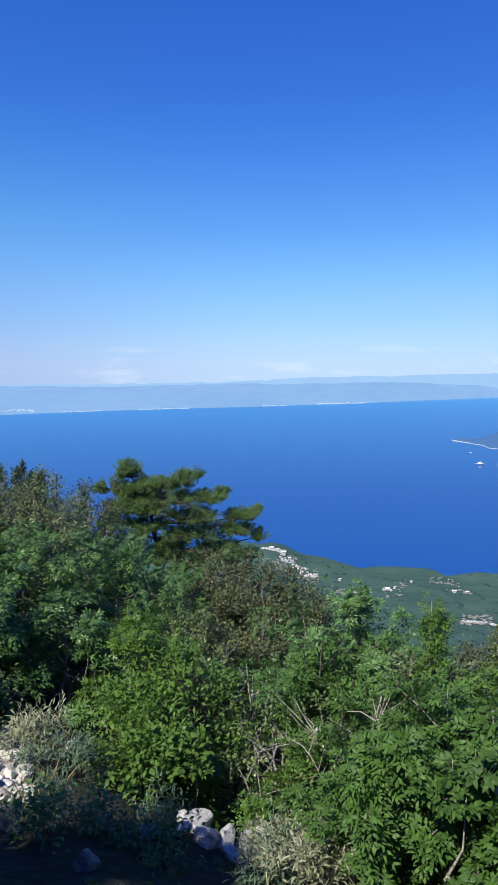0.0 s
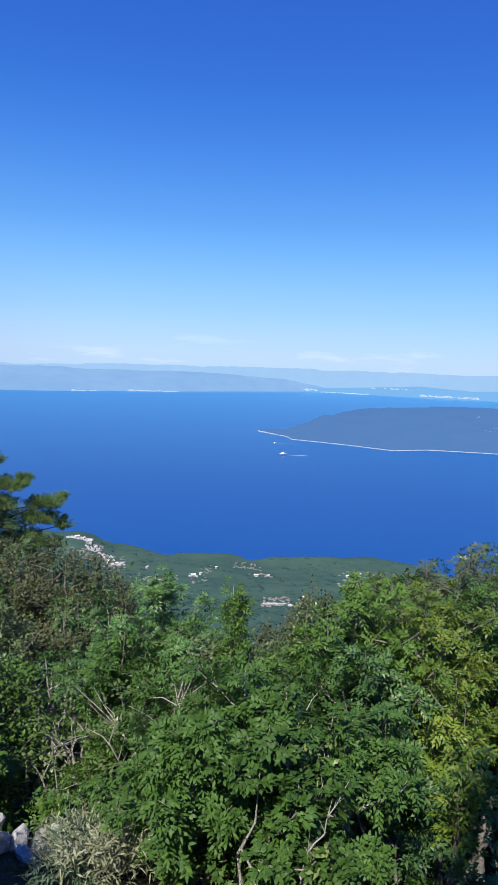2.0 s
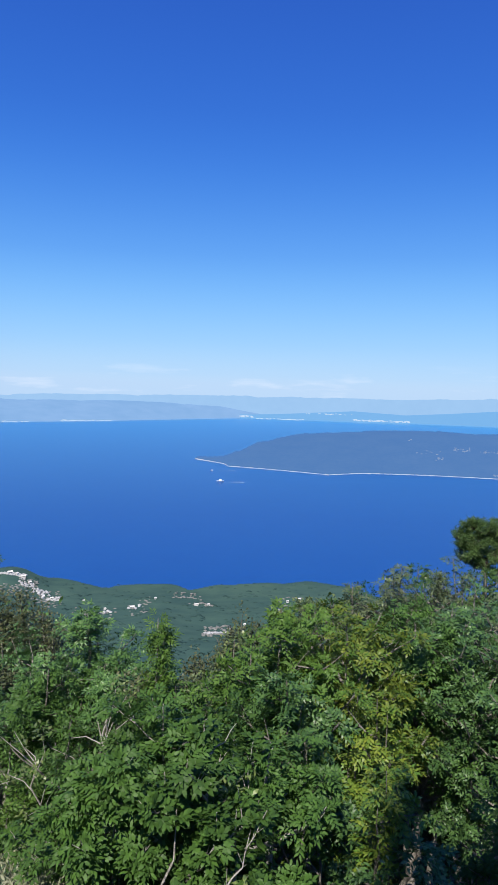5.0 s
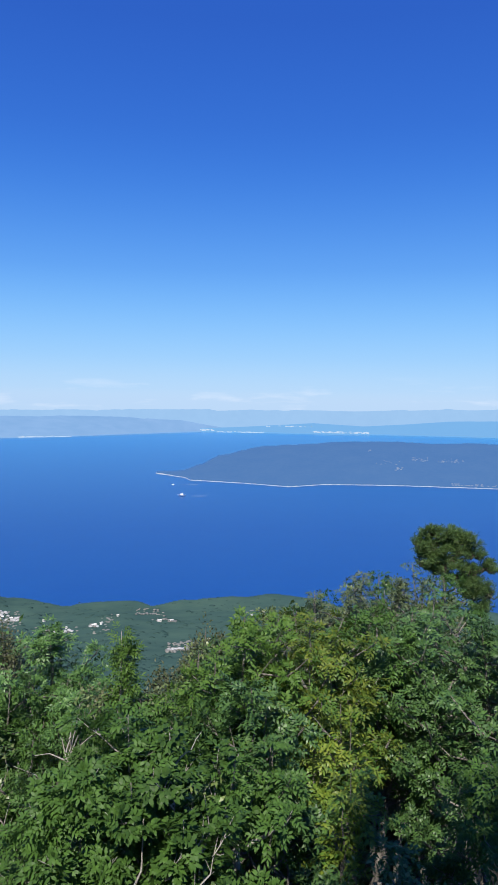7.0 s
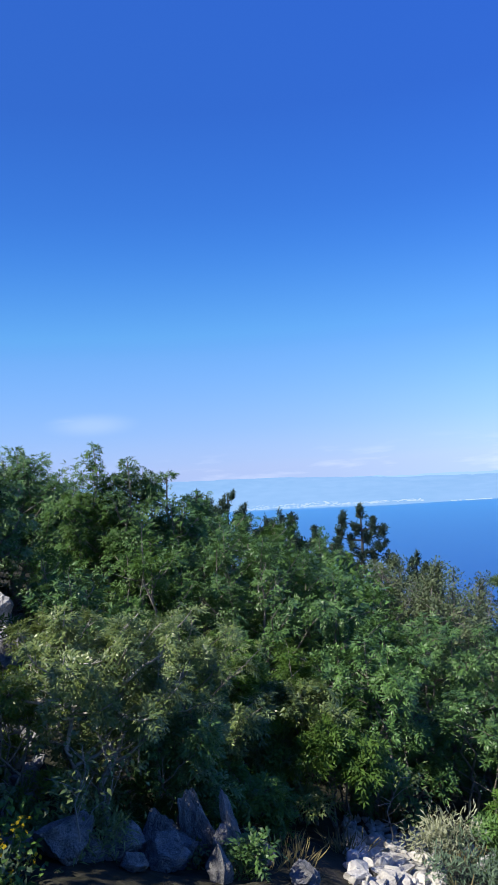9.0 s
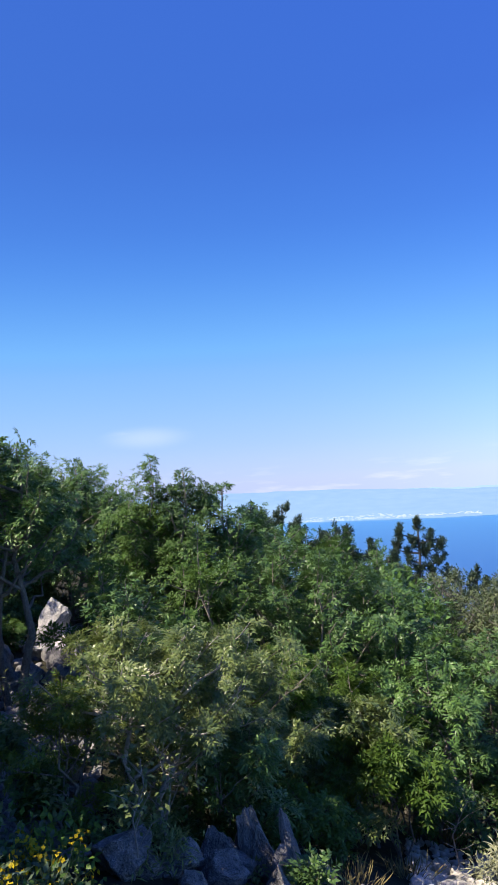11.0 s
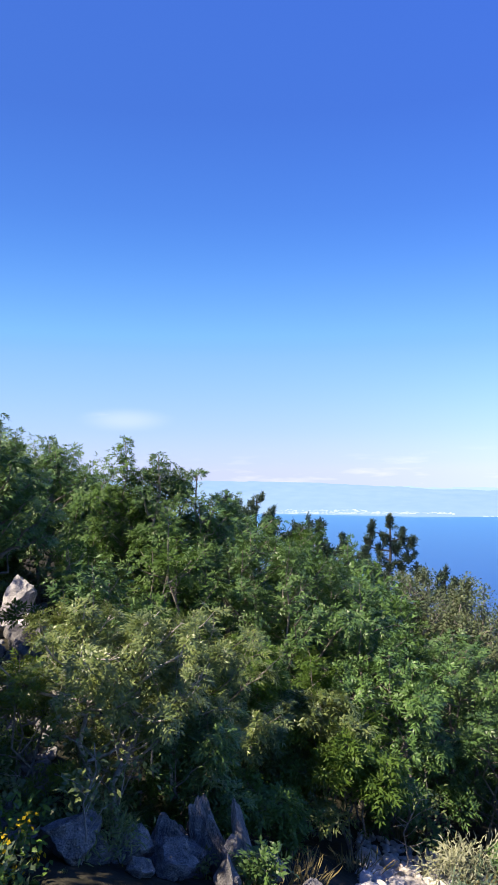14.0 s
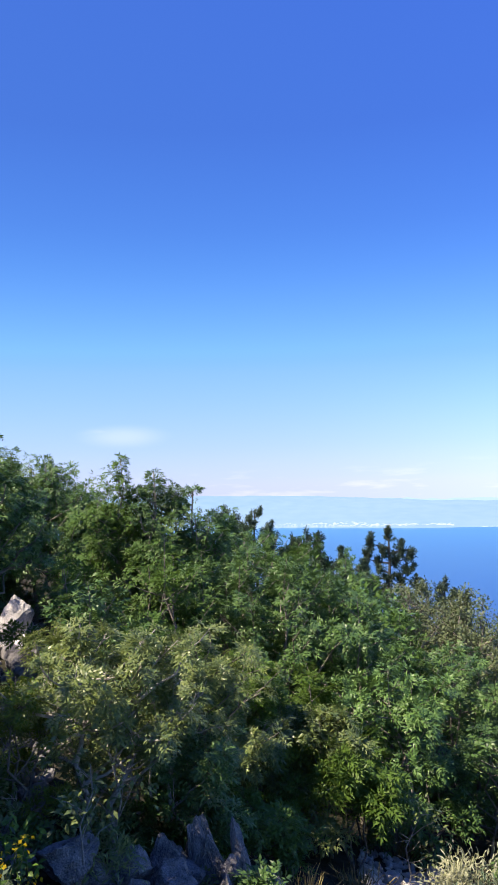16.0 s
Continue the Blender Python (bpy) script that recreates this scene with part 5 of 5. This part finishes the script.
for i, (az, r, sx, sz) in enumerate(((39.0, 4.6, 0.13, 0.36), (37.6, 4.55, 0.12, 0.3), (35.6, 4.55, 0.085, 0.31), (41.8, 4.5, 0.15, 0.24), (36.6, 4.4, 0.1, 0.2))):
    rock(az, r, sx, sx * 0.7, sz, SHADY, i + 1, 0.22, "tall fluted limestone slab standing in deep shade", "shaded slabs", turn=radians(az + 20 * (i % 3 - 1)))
# the rocky bank on the uphill side
rng = np.random.default_rng(37)
for i in range(210):
    az, r = rng.uniform(50.5, 67), rng.uniform(4.5, 9.4)
    s = rng.uniform(0.06, 0.13) * (1.35 if i % 9 == 0 else 1.0) * (1 + 0.07 * (r - 5))
    rock(az, r, s * rng.uniform(0.8, 1.3), s, s * rng.uniform(0.8, 1.7), JAGGED, i, 0.3, "rough grey limestone block on the rocky bank", "rocks of the bank")
heap("bank_stones", [(rng.uniform(50, 68), rng.uniform(4.3, 12.0), rng.uniform(0.05, 0.12), rng.uniform(0.04, 0.1)) for _ in range(520)], JAGGED_SMALL, "jumbled small grey stones of the rocky bank", "stones")
for i in range(26):
    az, r = rng.uniform(51, 67), rng.uniform(5.0, 12.5)
    R = rng.uniform(0.16, 0.34) * (1.0 if r < 8 else 1.5)
    base = spot(az, r)
    H = R * rng.uniform(1.0, 1.9)
    kind, colour = (("broad", "dark"), ("ash", "green"), ("fine", "olive"), ("ash", "dark"))[i % 4]
    ob = tree_from("shrub", 1300 + i, H, R, kind, colour, int(150 * R), stems=3)
    ob.matrix_world = pose(base.x, base.y, base.z - 0.03, 0, 0, 40 * i)
for i, (az, r, sx, sz) in enumerate(((52.5, 10.0, 0.3, 0.42), (51.2, 10.1, 0.24, 0.2), (52.0, 9.7, 0.24, 0.18), (53.2, 9.6, 0.2, 0.14), (49.4, 8.9, 0.12, 0.25), (54.0, 8.0, 0.14, 0.12))):
    rock(az, r, sx, sx * 0.8, sz, MID, i + 4, 0.2, "white sunlit limestone boulder among the shrubs", "white boulders")


# ---- grasses, flowers and dead wood ----
def tufts(places, n, L, spread, seed):
    rng = np.random.default_rng(seed)
    got = []
    for az, r in places:
        p = np.array(spot(az, r))
        P = rng.normal(0, spread, (n, 3)) * [1, 1, 0.1]
        D = unit(P / spread * 0.4 + rng.normal(0, 0.28, (n, 3)) + [0, 0, 1.0])
        got.append(blades(P + p, D, unit(rng.normal(0, 1, (n, 3))), L * rng.uniform(0.5, 1.2, n), 0.009, True))
    return join(got)


grass = new("dry_grass", mesh_of("dry_grass", *tufts(((-2.6, 4.85), (-3.8, 4.9), (18.0, 4.8), (13.5, 5.9), (26.6, 5.6), (17.2, 6.4), (31.0, 4.7), (23.0, 7.2), (34.5, 4.5), (54, 5.0)), 120, 0.14, 0.09, 4), LEAF["straw"]))
tagged(grass, "tufts of dry straw-coloured grass between the stones", "grass", kind="stuff")


def flowers(az, r, seed):
    rng = np.random.default_rng(seed)
    p = spot(az, r)
    root = tagged(new("flowering_herb"), "herb with upright stalks and small yellow flower heads", "flowers", "yellow flowers")
    root.matrix_world = pose(p.x, p.y, p.z)
    n = 22
    b = rng.normal(0, 0.075, (n, 3)) * [1, 1, 0]
    e = b + rng.normal(0, 0.07, (n, 3)) + np.array([0, 0, 1]) * rng.uniform(0.08, 0.2, (n, 1))
    tagged(part("stalk", mesh_of("stalk", *tubes(np.stack([b, (b + e) / 2 + rng.normal(0, 0.015, (n, 3)), e], 1), np.broadcast_to(np.array([0.004, 0.003, 0.002]), (n, 3)), 3), LEAF["olive"]), root), kind="stuff")
    c = np.repeat(b + (e - b) * rng.uniform(0.2, 0.8, (n, 1)), 9, 0)
    part("foliage", mesh_of("foliage", *blades(c + rng.normal(0, 0.03, c.shape), unit(rng.normal(0, 1, c.shape) + [0, 0, 0.4]), unit(rng.normal(0, 1, c.shape) + [0, 0, 1]), 0.055, 0.02), LEAF["sage"]), root)
    c = np.repeat(e[:11], 10, 0) + rng.normal(0, 0.018, (110, 3))
    tagged(part("bloom", mesh_of("bloom", *blades(c, unit(rng.normal(0, 1, c.shape)), unit(rng.normal(0, 1, c.shape) + [0, 0, 1]), 0.028, 0.022, False), LEAF["flower"]), root), kind="stuff")


for i, (az, r) in enumerate(((55.2, 3.75), (56.2, 3.85), (54.2, 3.8), (57.4, 3.6))):
    flowers(az, r, 60 + i)


rng = np.random.default_rng(47)
for i in range(14):
    az, r = rng.uniform(53.5, 64), rng.uniform(3.4, 4.2)
    base = spot(az, r)
    R = rng.uniform(0.08, 0.14)
    ob = tree_from("shrub", 1400 + i, R * rng.uniform(0.6, 1.1), R, *(("broad", "sage"), ("fine", "olive"), ("spike", "silver"), ("broad", "green"))[i % 4], 24, stems=3, size=0.9)
    ob.matrix_world = pose(base.x, base.y, base.z - 0.03, 0, 0, 70 * i)


# low herbs over the bare earth at the foot of the viewpoint
herbs = [tree_from("low_herb", 1500 + i, 0.11, 0.13, *(("broad", "green"), ("fine", "olive"), ("broad", "sage"), ("ash", "green"))[i], 20, stems=3, size=0.9) for i in range(4)]
for i in range(72):
    az = rng.uniform(-9, 15) if i % 3 else rng.uniform(28, 52)
    base = spot(az, rng.uniform(3.1, 4.6) if i % 3 else rng.uniform(3.1, 3.9))
    m = pose(base.x, base.y, base.z - 0.02, 0, 0, 50 * i) @ Matrix.Scale(rng.uniform(0.3, 0.5), 4)
    if i < 4:
        herbs[i].matrix_world = m
    else:
        copy_thing(herbs[i % 4], m)


def dead_branch(az, r, L, turn, seed, lift=0.0):
    """A bare pale branch with forks and a few dry leaves."""
    rng = np.random.default_rng(seed)
    p = spot(az, r)
    root = tagged(new("dead_branch"), "bare pale dead branch with thin forked twigs", "branch", "dead branches")
    root.matrix_world = pose(p.x, p.y, p.z + lift, 0, 0, turn)
    main = np.array([(0, 0, -0.1), (0.08, 0, 0.22), (0.02, 0.05, 0.5), (0.16, 0.02, 0.8), (0.12, 0.06, 1.0)]) * L
    pieces = [tubes(main[None], np.array([[0.012, 0.01, 0.008, 0.006, 0.003]]) * L, 6)]
    n = 12
    t = rng.uniform(0.25, 0.95, n) * 4
    s = np.stack([np.interp(t, range(5), main[:, j]) for j in range(3)], 1)
    e = s + unit(rng.normal(0, 1, (n, 3)) * [1, 1, 0.5] + [0, 0, 0.9]) * rng.uniform(0.15, 0.45, (n, 1)) * L
    m = (s + e) / 2 + rng.normal(0, 0.03 * L, (n, 3))
    pieces.append(tubes(np.stack([s, m, e], 1), np.broadcast_to(np.array([0.0055, 0.004, 0.002]) * L, (n, 3)), 4))
    tagged(part("wood", mesh_of("wood", *join(pieces), BARK_PALE, True), root), kind="stuff")
    part("dry_foliage", mesh_of("dry_foliage", *leaves(rng, e[::2], unit(e - s)[::2], "fine"), LEAF["olive"]), root)


for i, (az, r, L, turn) in enumerate(((45.2, 4.75, 0.8, 300), (48.4, 4.0, 0.6, 20), (46.6, 4.3, 0.3, 200), (47.6, 4.5, 0.3, 100), (53.2, 4.6, 0.4, 60), (-23.2, 3.5, 0.75, 80), (-39.3, 3.8, 0.6, 240), (22.8, 6.2, 0.7, 10), (0.6, 5.9, 1.0, 30), (-1.0, 5.9, 0.9, 120), (-2.4, 6.0, 1.0, 220), (-8.6, 5.5, 1.4, 0), (-10.0, 5.4, 1.1, 90), (-6.4, 5.8, 1.2, 200), (-4.0, 5.9, 0.6, 200))):
    dead_branch(az, r, L, turn, 80 + i)

# ---- behind the viewpoint: unseen trees added only to cast shade on its foot ----
for i, (x, y, R, h) in enumerate(((-3.4, 0.0, 0.7, 4.8), (-5.25, 0.55, 0.36, 3.45), (-5.4, 0.65, 0.45, 3.3), (-5.9, 0.6, 0.6, 3.5), (-6.7, 0.95, 0.85, 3.1), (-7.8, 1.5, 0.85, 2.9), (-0.75, -1.95, 0.4, 6.8), (-0.3, -2.6, 0.5, 7.2))):
    t = tree_from("tree", 700 + i, h, R, "far", "dark", 300 if i in (4, 5) else 520, stems=2, low=0.1, taper=0.2)
    t.matrix_world = pose(x, y, height(x, y) - 0.1, 0, 0, 60 * i)
# one more added out of view, its high crown blocking sun from the slabs
t = tree_from("tree", 720, 2.9, 0.36, "far", "dark", 220, stems=2, low=0.72, taper=0.1)
t.matrix_world = pose(-4.35, 1.1, height(-4.35, 1.1) - 0.1)
